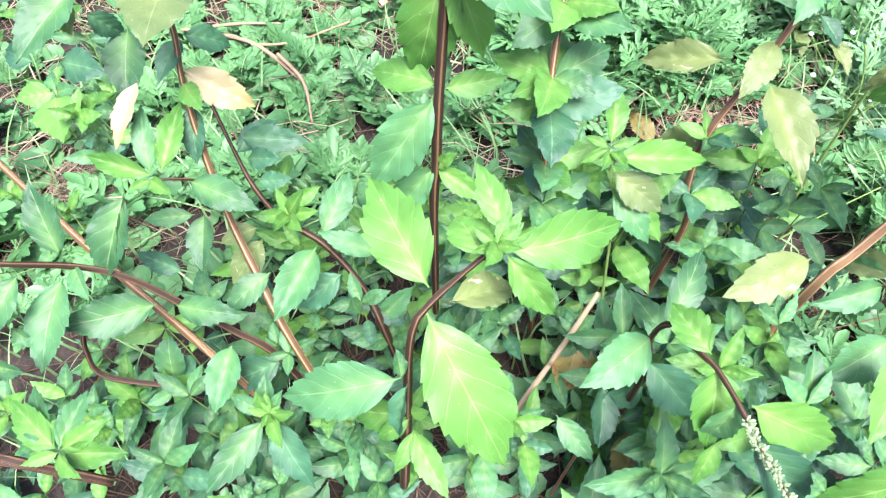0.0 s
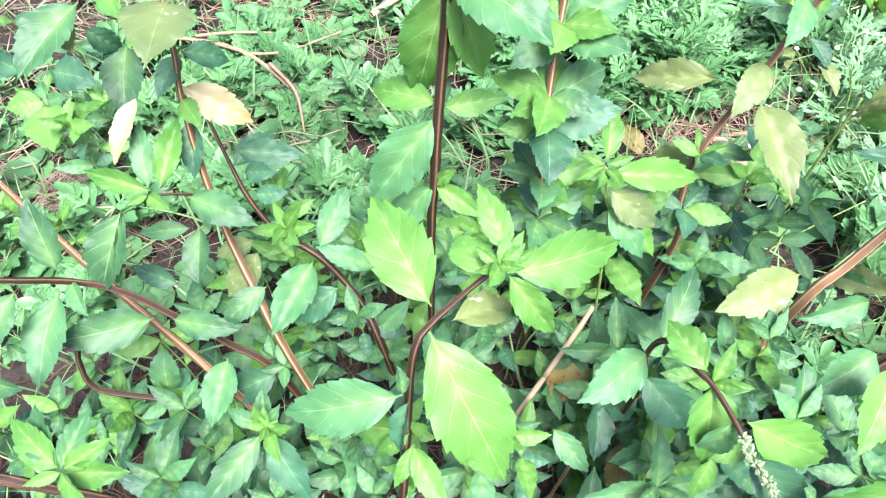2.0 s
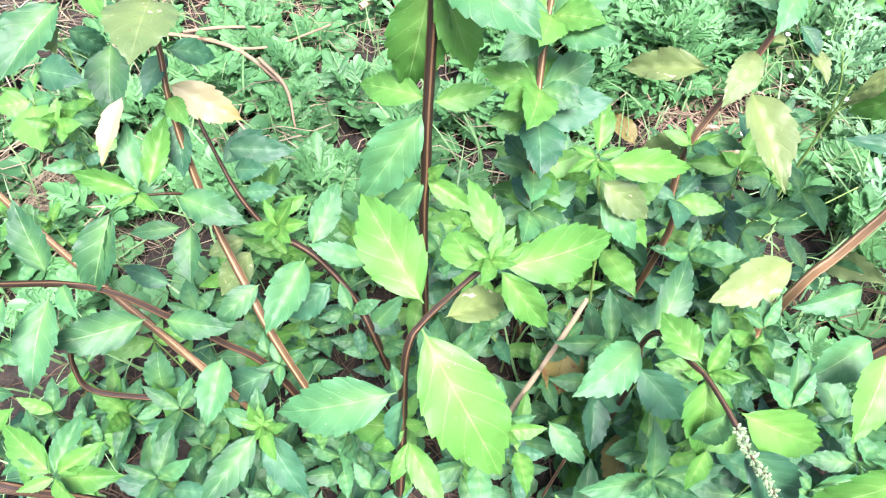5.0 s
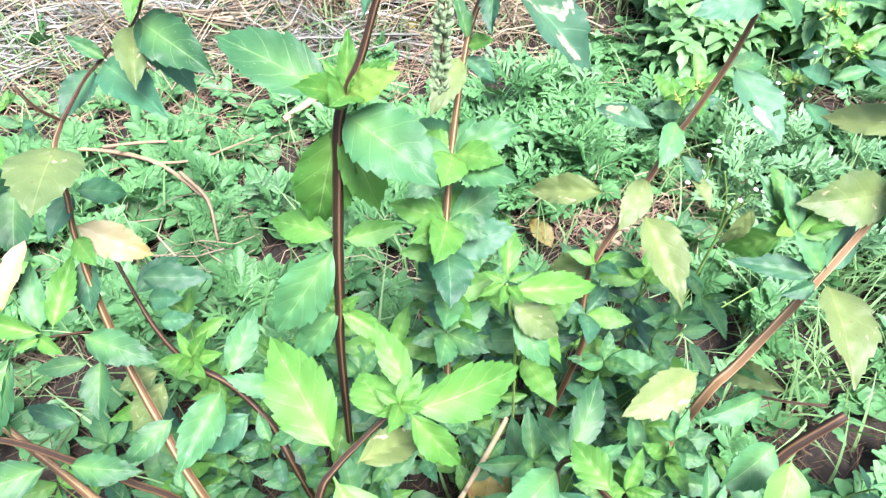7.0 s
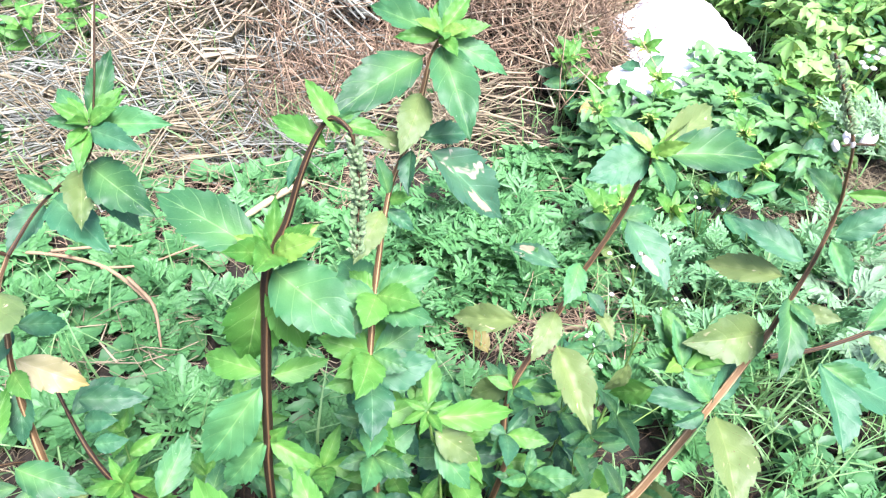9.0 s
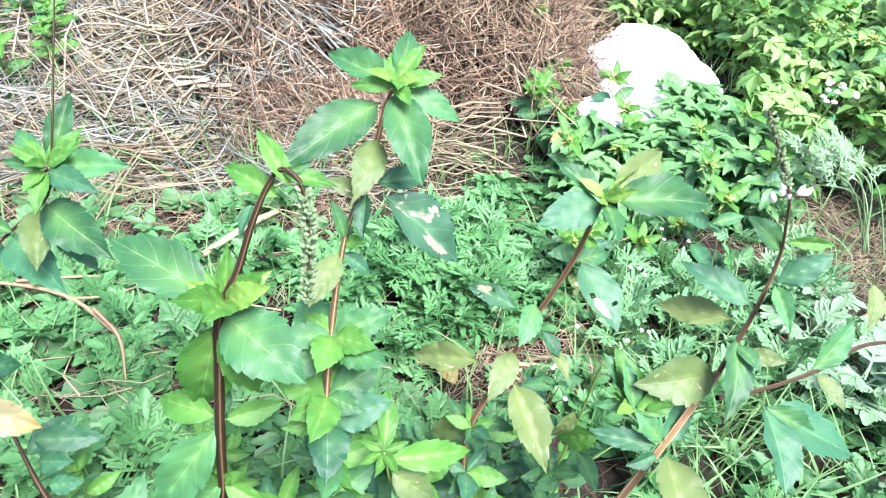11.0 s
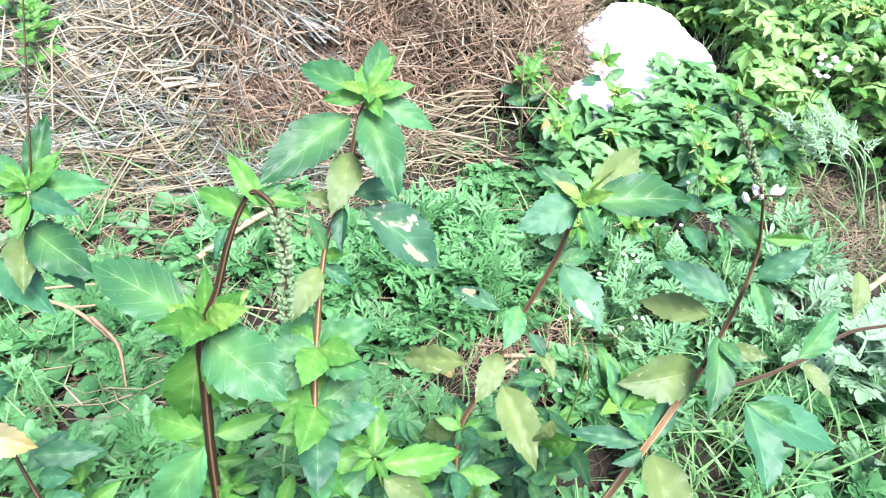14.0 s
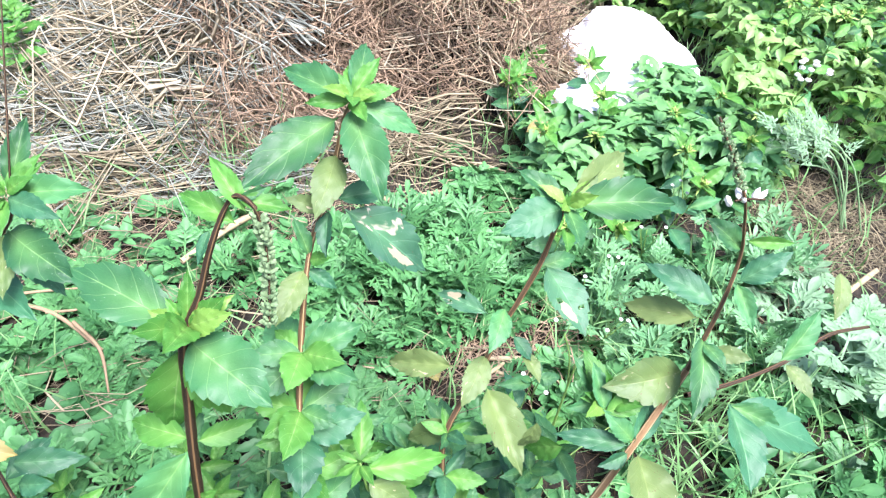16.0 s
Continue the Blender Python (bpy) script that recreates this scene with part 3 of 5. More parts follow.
def rosettes(count, box, size, lushness, keep, tilt=(0.05, 0.9)):
    """Spots for leaves that stand in rosettes, thinned by keep(x, y)."""
    out = []
    while len(out) < count:
        x, y = rng.uniform(box[0], box[1]), rng.uniform(box[2], box[3])
        if rng.random() > keep(x, y):
            continue
        h = relief(x, y) + rng.uniform(0.0, 0.02) + lushness(x, y) * rng.random()
        turn = rng.uniform(0, 6.28)
        for k in range(rng.randint(5, 8)):
            out.append((x + rng.uniform(-1, 1) * 0.012, y + rng.uniform(-1, 1) * 0.012, h, turn + k * 0.9 + rng.uniform(-0.3, 0.3), rng.uniform(*tilt), rng.uniform(-0.3, 0.3), rng.uniform(*size)))
    return out


def lush(x, y):
    return 0.14 * math.exp(-(((x - 0.55) / 0.32) ** 2 + ((y - 1.32) / 0.25) ** 2)) + 0.015


def weedy(x, y):
    if y > (1.7 if x < 0.35 else 1.92) and x < 0.75 + 0.3 * (y - 1.7):
        return 0.04
    shade = 0.1 if y < 0.75 - 0.15 * abs(x - 0.2) and x < 0.45 else 1.0
    return max(0.0, min(1.0, 0.6 - 1.15 * bare(x, y) + 4 * (lush(x, y) - 0.015))) * (1 if x > -0.3 else 0.7) * shade * (1 if x < 1.0 + 0.5 * (1.6 - y) else 0.25) * (0.13 if y > 1.42 and x < 0.5 else 1.0)


def rounds(x, y):
    return max(0.0, min(1.0, 0.6 - 0.8 * bare(x, y))) * (1.0 if x < 0.25 and y > 0.9 else 0.2) * (0.6 if y > 1.75 else 1)


scatter("fine_leaf_weeds", FEATHERS, rosettes(380, (-0.5, 1.4, 0.7, 1.9), (0.08, 0.135), lush, lambda x, y: (12 * (lush(x, y) - 0.012)) * weedy(x, y)), FERN, "low bright green weeds with finely cut leaves", "weeds")
scatter("cut_leaf_weeds", LOBED, rosettes(760, (-1.1, 2.0, 0.1, 2.2), (0.06, 0.12), lambda x, y: 0.06, weedy, (0.0, 1.1)), FERN, "low green weeds with lobed leaves", "weeds")
scatter("silvery_weeds", FEATHERS, rosettes(280, (0.8, 1.6, 0.62, 1.3), (0.06, 0.12), lambda x, y: 0.09, lambda x, y: 1.0, (0.3, 1.2)), FERNPALE, "pale silvery weeds with finely cut leaves", "weeds")
scatter("round_leaf_weeds", COINS, rosettes(1400, (-1.2, 1.4, 0.2, 2.3), (0.03, 0.06), lambda x, y: 0.03, rounds, (-0.2, 0.5)), ROUND, "creeping weeds with small round leaves", "weeds")
scatter("broad_leaf_weeds", DARTS, rosettes(480, (-1.2, 2.4, 0.1, 2.0), (0.035, 0.07), lambda x, y: 0.05, lambda x, y: 0.5 * weedy(x, y), (-0.1, 0.8)), ROUND, "low weeds with pointed green leaves", "weeds")
def thick(x, y):
    """Where the undergrowth stands: clear of the sack, the heap and the dry grass patch."""
    return not (x < 0.8 + 0.3 * (y - 1.0) or (y < 1.4 and x < 1.45) or (x < 1.5 and y > 1.8) or (x < 1.9 and y > 1.95) or ((x - 1.78) / 0.28) ** 2 + ((y - 1.2) / 0.18) ** 2 < 1)


def limy(x, y):
    """The light weeds to the right of the sack and behind it."""
    return x > 1.68 and y > 1.4 and ((x - 1.66) / 0.36) ** 2 + ((y - 2.22) / 0.38) ** 2 > 1 and ((x - 1.78) / 0.28) ** 2 + ((y - 1.2) / 0.2) ** 2 > 1


scatter("leafy_undergrowth", DARTS, rosettes(1900, (0.75, 1.75, 1.3, 2.0), (0.05, 0.1), lambda x, y: 0.2, thick, (-0.6, 0.5)), LEAFY, "dense green undergrowth of pointed leaves", "weeds")
scatter("yellow_green_bush", DARTS, rosettes(4600, (1.68, 3.2, 1.4, 3.1), (0.05, 0.095), lambda x, y: 0.3 + 0.1 * (y > 2.2), limy, (-0.9, 0.3)), LEAFYLIGHT, "dense yellow-green bushy weeds with pointed leaves", "weeds")
scatter("meadow_grass", BLADES, [(x, y, relief(x, y), rng.uniform(0, 6.28), rng.uniform(-0.7, 0.7), rng.uniform(-0.6, 0.6), rng.uniform(0.1, 0.24)) for x, y in ((rng.uniform(0.75, 1.3), rng.uniform(0.42, 1.0)) for _ in range(420))], GRASS, "bright grass blades among the fine weeds", "grass")
scatter("grass_blades", BLADES, [(x, y, relief(x, y), rng.uniform(0, 6.28), rng.uniform(-0.5, 0.5), rng.uniform(-0.4, 0.4), rng.uniform(0.08, 0.2)) for x, y in ((rng.uniform(-1.2, 2.4), rng.uniform(0.3, 2.3)) for _ in range(2600))], GRASS, "thin scattered blades of green grass", "grass")
scatter("pale_straws", STRAWS, [(x, y, relief(x, y) + rng.uniform(0.01, 0.06), rng.gauss(1.4, 0.7), rng.uniform(-0.15, 0.15), 0, rng.uniform(0.08, 0.26)) for x, y in ((rng.uniform(-1.2, 1.6), rng.uniform(0.85, 2.0)) for _ in range(1300))], STRAW, "pale straws lying among the weeds", "litter")
scatter("hay_grass", BLADES, [(x, y, 0.03 + 0.05 * (y > 2.1), rng.uniform(0, 6.28), rng.uniform(-0.9, 0.9), rng.uniform(-0.6, 0.6), rng.uniform(0.1, 0.24)) for x, y in ((rng.uniform(-1.3, 0.35), rng.uniform(1.75, 3.2)) for _ in range(1100))], GRASS, "green grass growing through the hay", "grass")
scatter("ground_litter", STRAWS, [(x, y, relief(x, y) + rng.uniform(0.0, 0.02), rng.uniform(0, 6.28), rng.uniform(-0.12, 0.12), 0, rng.uniform(0.05, 0.22)) for x, y in ((rng.uniform(-1.3, 2.6), rng.uniform(0.0, 2.4)) for _ in range(3600))], LITTER, "dry twigs and straw lying on the soil", "litter")


# ---- single weed rosettes that stand clear of the rest ----
ROSETTE = [mesh_from("leaf", q[0], q[1]) for q in LOBED]
for q in ROSETTE:
    q.materials.append(FERN)
made = 0
while made < 75:
    x, y = rng.uniform(-1.0, 1.3), rng.uniform(0.75, 1.75)
    if bare(x, y) > 0.25:
        continue
    w = thing("weed_rosette", (x, y, relief(x, y)), "low green weed rosette with lobed leaves", "weed", "weed rosettes")
    turn, n = rng.uniform(0, 6.28), rng.randint(5, 7)
    for k in range(n):
        o = part("leaf", rng.choice(ROSETTE), None, w)
        o.matrix_basis = pose(0, 0, 0.01, math.degrees(rng.uniform(0.15, 1.0)), 0, 0)
        o.matrix_basis = pose(0, 0, 0, 0, 0, math.degrees(turn + k * 6.28 / n)) @ o.matrix_basis @ Matrix.Scale(rng.uniform(0.07, 0.125), 4)
    made += 1

# ---- straw heap ----
def heap_height(x, y):
    """Flattened hay in front, rising to two matted bundles behind."""
    front = 0.05 / (1 + math.exp(-(y - 1.85) * 9))
    rise = 0.13 / (1 + math.exp(-(y - 2.45) * 6))
    side = 1 / (1 + math.exp((x - 1.3 - 0.9 * max(0.0, y - 2.35)) * 12)) / (1 + math.exp((y - 3.9) * 6)) / (1 + math.exp((-1.35 - x) * 10))
    b1 = math.exp(-(((x - 0.27) / 0.3) ** 4))
    b2 = math.exp(-(((x - 0.93) / 0.26) ** 4))
    bank = 0.36 * (b1 / (1 + math.exp(-(y - 2.24) * 17)) + b2 / (1 + math.exp(-(y - 2.12) * 17)))
    lumps = 0.06 * noise.noise(Vector((x * 4, y * 6, 9))) * (b1 + b2) + 0.02 * noise.noise(Vector((x * 3, y * 9, 2)))
    return (front + rise + bank + lumps / (1 + math.exp(-(y - 2.1) * 12))) * side


hx, hy = np.arange(-2.0, 2.9, 0.06), np.arange(1.6, 4.9, 0.06)
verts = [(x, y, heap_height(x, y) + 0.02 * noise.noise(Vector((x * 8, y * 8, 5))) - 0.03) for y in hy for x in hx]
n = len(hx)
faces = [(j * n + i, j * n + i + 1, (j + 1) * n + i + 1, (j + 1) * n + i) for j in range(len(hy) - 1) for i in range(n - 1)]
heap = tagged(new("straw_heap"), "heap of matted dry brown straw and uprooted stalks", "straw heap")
# Filler sheet in the dark soil colour: painted shade for gaps between stalks.
part("gap_shade_core", mesh_from("gap_shade_core", verts, faces, [(v[0] * 3, v[1] * 3) for v in verts]), SOIL, heap)


def strewn(count, box, along, spread, size, lift):
    out = []
    while len(out) < count:
        x, y = rng.uniform(box[0], box[1]), rng.uniform(box[2], box[3])
        h = heap_height(x, y)
        if h < 0.012 or (y < 2.05 and rng.random() < (0.6 if x < 0.4 else 0.85)):
            continue
        e = 0.05
        sx, sy = (heap_height(x + e, y) - h) / e, (heap_height(x, y + e) - h) / e
        main = along(x, y) + rng.gauss(0, spread)
        high = rng.uniform(-0.01, lift)
        for _ in range(rng.randint(5, 24)):
            a = main + rng.gauss(0, 0.12)
            px, py = x + rng.gauss(0, 0.022), y + rng.gauss(0, 0.022)
            slope = math.atan(-sx * math.sin(a) + sy * math.cos(a))
            s = rng.uniform(*size)
            out.append((px + 0.5 * s * math.sin(a), py - 0.5 * s * math.cos(a), heap_height(px, py) + high + rng.uniform(-0.012, 0.012) - 0.5 * s * math.sin(slope), a, slope + rng.gauss(0, 0.09), 0, s))
    return out


def fanned(x, y):
    """The way the stalks lie: swept sideways in the hay, hanging down the front of the bundles."""
    if x < 0.03 or y < 2.1:
        return 1.5 + 0.35 * noise.noise(Vector((x * 2, y * 2, 0)))
    return 3.1 + 0.7 * math.sin(x * 6) + 0.6 * noise.noise(Vector((x * 3, y * 3, 4)))


scatter("dry_straw", STRAWS, strewn(5600, (-1.5, 2.0, 1.72, 3.5), fanned, 0.24, (0.18, 0.55), 0.1), STRAW, "loose dry brown stalks", parent=heap)
scatter("root_mat", ROOTS, strewn(5200, (0.0, 1.3, 1.92, 2.9), fanned, 0.6, (0.1, 0.32), 0.13), ROOTY, "tangled curled dry roots", parent=heap)
scatter("grey_straw", STRAWS, strewn(4000, (-1.5, 0.45, 1.75, 3.3), lambda x, y: 1.5 + 0.25 * math.sin(3 * x + 2 * y), 0.2, (0.22, 0.55), 0.085), STRAWGREY, "grey-green half-dry stalks", parent=heap)
scatter("thick_stalk", [(q[0] * (2.2, 1, 2.2), q[1], q[2]) for q in STRAWS[:9]], strewn(330, (-1.3, 1.2, 1.95, 2.7), fanned, 0.3, (0.22, 0.48), 0.12), PALESTALK, "thicker pale dry stalks", parent=heap)


# ---- white sack ----
def sack_mesh(size, seed, sag_by):
    """Slumped, creased cloth over a lumpy load, sagging towards one end."""
    bm = bmesh.new()
    bmesh.ops.create_icosphere(bm, subdivisions=6, radius=1.0)
    shift = Vector((seed * 3.7, 0, 0))
    for v in bm.verts:
        x, y, z = v.co
        z = max(z, -0.25)
        flat = Vector((math.copysign(abs(x) ** 0.8, x), math.copysign(abs(y) ** 0.8, y), math.copysign(abs(z) ** 0.75, z)))
        crease = abs(noise.noise(v.co * 3.4 + shift))
        fold = 0.16 * noise.noise(v.co * 1.7 + shift) - 0.09 * max(0.0, 0.3 - crease) + 0.05 * noise.noise(v.co * 6 + shift) + 0.02 * noise.noise(v.co * 15)
        flat *= 1 + fold
        sag = 1 - sag_by * max(0.0, flat.x)
        v.co = (flat.x * size[0], flat.y * size[1], max(flat.z * size[2] * sag, -0.01))
    for f in bm.faces:
        f.smooth = True
    return bm


sack = new("white_sack")
sack.location, sack.rotation_euler = (1.66, 2.22, 0.02), (0, 0, radians(-8))
tagged(sack, "slumped white woven plastic sack on the weeds", "sack")
part("sack_body", sack_mesh((0.27, 0.26, 0.215), 1, 0.45), SACK, sack)
mouth = part("folded_mouth", sack_mesh((0.17, 0.15, 0.17), 2, 0.2), SACK, sack, "crumpled open mouth of the sack")
mouth.location = (-0.14, -0.24, 0.0)
flap = part("loose_flap", sack_mesh((0.15, 0.17, 0.13), 3, 0.3), SACK, sack, "loose cloth trailing from the mouth of the sack")
flap.location, flap.rotation_euler = (-0.3, -0.44, 0.04), (0, 0, radians(30))


def lying_stick(name, points, material, label, category="stick"):
    p = thing(name, points[0][:3], label, category)
    stalk(p, points, material, "shaft", sides=7, steps=4)
    return p


stick = lying_stick("pale_stick", [(-0.09, 1.41, 0.08, 0.014), (0.03, 1.5, 0.09, 0.016), (0.11, 1.56, 0.08, 0.013)], PALEWOOD, "pale bleached stick lying in the weeds")
twig = lying_stick("dry_twig", [(-0.62, 1.42, 0.06, 0.007), (-0.5, 1.375, 0.07, 0.008), (-0.38, 1.3, 0.075, 0.008), (-0.27, 1.17, 0.065, 0.006)], TWIG, "forked dry pale brown twig on the weeds", "twig")
stalk(twig, [(-0.4, 1.31, 0.075, 0.006), (-0.3, 1.3, 0.08, 0.005), (-0.16, 1.33, 0.1, 0.004)], TWIG, "fork")
stalk(twig, [(-0.33, 1.25, 0.09, 0.007), (-0.27, 1.16, 0.08, 0.006), (-0.25, 1.05, 0.06, 0.003)], TWIG, "fork")
stalk(twig, [(-0.52, 1.385, 0.08, 0.007), (-0.42, 1.36, 0.1, 0.006), (-0.33, 1.36, 0.09, 0.004)], TWIG, "fork")
lying_stick("split_wood", [(1.52, 0.87, 0.03, 0.012), (1.6, 0.9, 0.04, 0.015), (1.8, 0.97, 0.04, 0.012)], PALEWOOD, "pale piece of split wood on the ground", "wood")
lying_stick("leaning_herb", [(-0.93, 1.0, 0.3, 0.009), (-0.756, 0.829, 0.25, 0.0095), (-0.556, 0.63, 0.25, 0.0095), (-0.412, 0.495, 0.25, 0.0095), (-0.332, 0.42, 0.25, 0.0095), (-0.285, 0.385, 0.14, 0.0095), (-0.26, 0.37, 0.0, 0.0095)], TANBARK, "long leaning brown herb stem without leaves", "herb")
for k, (x, y, turn) in enumerate(((0.979, 1.693, 0.2), (-0.57, 0.43, 2.0), (0.3, 1.83, 1.2), (1.3, 1.62, 2.6), (0.461, 0.898, 1.9))):
    p = thing("fallen_leaf", (x, y, (0.15, 0.03, 0.03, 0.1, 0.06)[k]), "curled dry brown fallen leaf", "leaf", "fallen leaves")
    o = leaf(p, p.location, p.location + Vector((0.09 * math.cos(turn), 0.09 * math.sin(turn), 0.015)), 0.55, 0, "u")
    o.name = "blade"
lying_stick("dead_stick", [(0.458, 1.48, 0.13, 0.009), (0.541, 1.48, 0.13, 0.01), (0.641, 1.496, 0.12, 0.008)], TWIG, "short brown dead stick resting on the weeds")
for k, (a, b, wide) in enumerate((
    ((0.591, 0.934, 0.06), (0.749, 0.865, 0.05), 0.013),
    ((0.602, 0.9, 0.05), (0.705, 0.854, 0.05), 0.011),
    ((0.654, 0.944, 0.05), (0.75, 0.907, 0.05), 0.01),
    ((0.56, 0.902, 0.05), (0.626, 0.912, 0.06), 0.009),
)):
    mid = [(p + q) / 2 + 0.006 * (-1) ** k for p, q in zip(a, b)]
    lying_stick("bark_strip", [(*a, wide * 0.6), (*mid, wide), (*b, wide * 0.7)], PALEWOOD, "pale split strip of bark on the soil", "bark")
p = thing("straw_stalk", (-0.744, 1.808, 0.05), "single pale dry grass stalk standing in the hay", "stalk")
stalk(p, [(-0.744, 1.808, 0.05, 0.006), (-0.749, 1.924, 0.13, 0.005), (-0.768, 2.084, 0.22, 0.004)], PALESTALK)
rng = random.Random(31)


def strew(name, x0, y0, rx, ry, count, label, material=STRAW, height=0.02):
    spots = []
    for _ in range(count):
        a, r = rng.uniform(0, 6.28), math.sqrt(rng.random())
        x, y = x0 + rx * r * math.cos(a), y0 + ry * r * math.sin(a)
        spots.append((x, y, relief(x, y) + rng.uniform(0.004, height), rng.uniform(0, 6.28), rng.uniform(-0.1, 0.15), 0, rng.uniform(0.06, 0.2)))
    scatter(name, STRAWS, spots, material, label, "litter")


strew("thicket_litter", 0.1, 0.4, 0.8, 0.42, 800, "short dry twigs under the herbs", LITTER, 0.03)
strew("dry_grass_patch", 1.78, 1.22, 0.32, 0.22, 1000, "pinkish brown dry grass on bare soil")
strew("straw_patch", -0.75, 0.93, 0.22, 0.18, 760, "pale dry straw on bare soil")
strew("root_litter", -0.25, 1.66, 0.65, 0.22, 620, "greyish brown dry roots and stalks on the soil", ROOTY, 0.05)
strew("bark_strips", 0.64, 0.95, 0.17, 0.07, 220, "reddish brown and pale bark strips on the soil", ROOTY, 0.07)


# ---- the tall herbs, one stem at a time ----

plant = thing("tall_herb", (-0.09, 0.28, 0), "bright young herb stem with large toothed green leaves", "herb", "tall toothed herbs")
stalk(plant, [(-0.09, 0.28, 0, 0.008), (-0.063, 0.215, 0.27, 0.0085), (-0.046, 0.25, 0.4, 0.0085), (-0.031, 0.264, 0.531, 0.006), (-0.022, 0.275, 0.569, 0.006), (-0.012, 0.283, 0.58, 0.005), (0.007, 0.294, 0.593, 0.005), (0.023, 0.301, 0.604, 0.004), (0.05, 0.314, 0.618, 0.004)], DARKBARK)
leaf(plant, (-0.01, 0.281, 0.578), (0.048, 0.178, 0.449), .47, 0, "y")
leaf(plant, (-0.006, 0.299, 0.592), (-0.052, 0.415, 0.61), .52, 0, "y")
leaf(plant, (-0.041, 0.248, 0.515), (-0.164, 0.261, 0.468), .46, 0, "g")
leaf(plant, (0.067, 0.324, 0.629), (0.047, 0.39, 0.649), .42, 0, "y")
leaf(plant, (0.065, 0.31, 0.62), (0.177, 0.35, 0.591), .46, 0, "y")
leaf(plant, (0.064, 0.309, 0.619), (0.105, 0.279, 0.556), .42, 0, "y")
leaf(plant, (0.042, 0.311, 0.616), (0.026, 0.36, 0.611), .85, 20, "y")
leaf(plant, (0.061, 0.316, 0.625), (0.092, 0.327, 0.633), .4, 30, "y")
leaf(plant, (0.061, 0.316, 0.625), (0.081, 0.336, 0.645), .35, 0, "y")
whorl(plant, (0.056, 0.313, 0.629), .032, 6, "y", .5, .4)
leaf(plant, (0.011, 0.287, 0.583), (0.074, 0.322, 0.535), .45, -25, "o")
leaf(plant, (-0.041, 0.249, 0.415), (-0.019, 0.242, 0.435), .6, 0, "y")
leaf(plant, (-0.041, 0.247, 0.414), (-0.122, 0.282, 0.364), .45, 0, "y")
leaf(plant, (-0.042, 0.244, 0.412), (-0.081, 0.236, 0.382), .45, 0, "y")
leaf(plant, (-0.041, 0.24, 0.385), (-0.009, 0.169, 0.365), .42, 0, "y")
leaf(plant, (-0.041, 0.24, 0.385), (-0.066, 0.202, 0.361), .42, 0, "y")
leaf(plant, (-0.041, 0.25, 0.511), (-0.043, 0.27, 0.535), .5, 30, "g")
leaf(plant, (-0.035, 0.245, 0.507), (-0.05, 0.215, 0.441), .35, 40, "t")

plant = thing("tall_herb", (-0.02, 0.46, 0), "tall herb with dark brown stem and drooping flower spike", "herb", "tall toothed herbs")
stalk(plant, [(-0.02, 0.46, 0, 0.006), (0.002, 0.491, 0.426, 0.0085), (0.011, 0.504, 0.515, 0.009), (0.019, 0.52, 0.593, 0.0088), (0.031, 0.542, 0.684, 0.0086), (0.042, 0.558, 0.756, 0.0086), (0.067, 0.571, 0.805, 0.0062), (0.086, 0.582, 0.853, 0.0052), (0.107, 0.594, 0.893, 0.0042), (0.122, 0.592, 0.911, 0.004), (0.136, 0.578, 0.906, 0.0037), (0.14, 0.572, 0.889, 0.0035)], DARKBARK)
spike(plant, [(0.139, 0.573, 0.898, 0.002), (0.141, 0.56, 0.87, 0.002), (0.138, 0.546, 0.832, 0.002), (0.131, 0.523, 0.793, 0.002)], 190, FLORET, .0036)
leaf(plant, (0.039, 0.569, 0.766), (-0.067, 0.665, 0.785), .46, 0, "g")
leaf(plant, (0.046, 0.557, 0.756), (0.12, 0.471, 0.729), .66, 0, "g")
leaf(plant, (0.039, 0.562, 0.744), (-0.001, 0.557, 0.609), .5, -10, "y")
leaf(plant, (0.04, 0.562, 0.744), (0.069, 0.537, 0.641), .45, 10, "y")
leaf(plant, (0.049, 0.566, 0.773), (0.06, 0.592, 0.825), .36, 0, "y")
leaf(plant, (0.055, 0.562, 0.771), (0.093, 0.559, 0.81), .6, 0, "y")
leaf(plant, (0.051, 0.561, 0.769), (0.033, 0.579, 0.803), .4, 0, "y")
leaf(plant, (0.057, 0.556, 0.773), (0.069, 0.554, 0.804), .5, 0, "y")
leaf(plant, (0.05, 0.557, 0.764), (0.026, 0.552, 0.773), .4, 0, "y")
leaf(plant, (0.116, 0.59, 0.878), (0.066, 0.638, 0.888), .42, 0, "y")
leaf(plant, (0.128, 0.582, 0.896), (0.102, 0.637, 0.928), .34, 0, "y")
leaf(plant, (0.09, 0.597, 0.869), (0.073, 0.577, 0.843), .4, 40, "t")
leaf(plant, (0.121, 0.589, 0.908), (0.171, 0.58, 0.893), .4, 0, "y")
leaf(plant, (0.121, 0.589, 0.908), (0.151, 0.594, 0.915), .35, 20, "g")
leaf(plant, (0.016, 0.523, 0.602), (-0.063, 0.491, 0.508), .5, 0, "g")
leaf(plant, (0.021, 0.528, 0.616), (-0.05, 0.586, 0.593), .45, 0, "y")
leaf(plant, (0.027, 0.524, 0.614), (0.096, 0.54, 0.608), .45, 0, "y")
leaf(plant, (0.022, 0.525, 0.614), (0.031, 0.568, 0.631), .4, 30, "g")
leaf(plant, (0.011, 0.504, 0.515), (0.064, 0.471, 0.484), .42, 0, "y")
leaf(plant, (0.011, 0.504, 0.515), (-0.051, 0.494, 0.441), .45, 0, "g")
leaf(plant, (0.011, 0.504, 0.515), (0.037, 0.496, 0.545), .45, 0, "y")
whorl(plant, (0.05, 0.56, 0.774), .058, 6, "yyl", .55, .3)

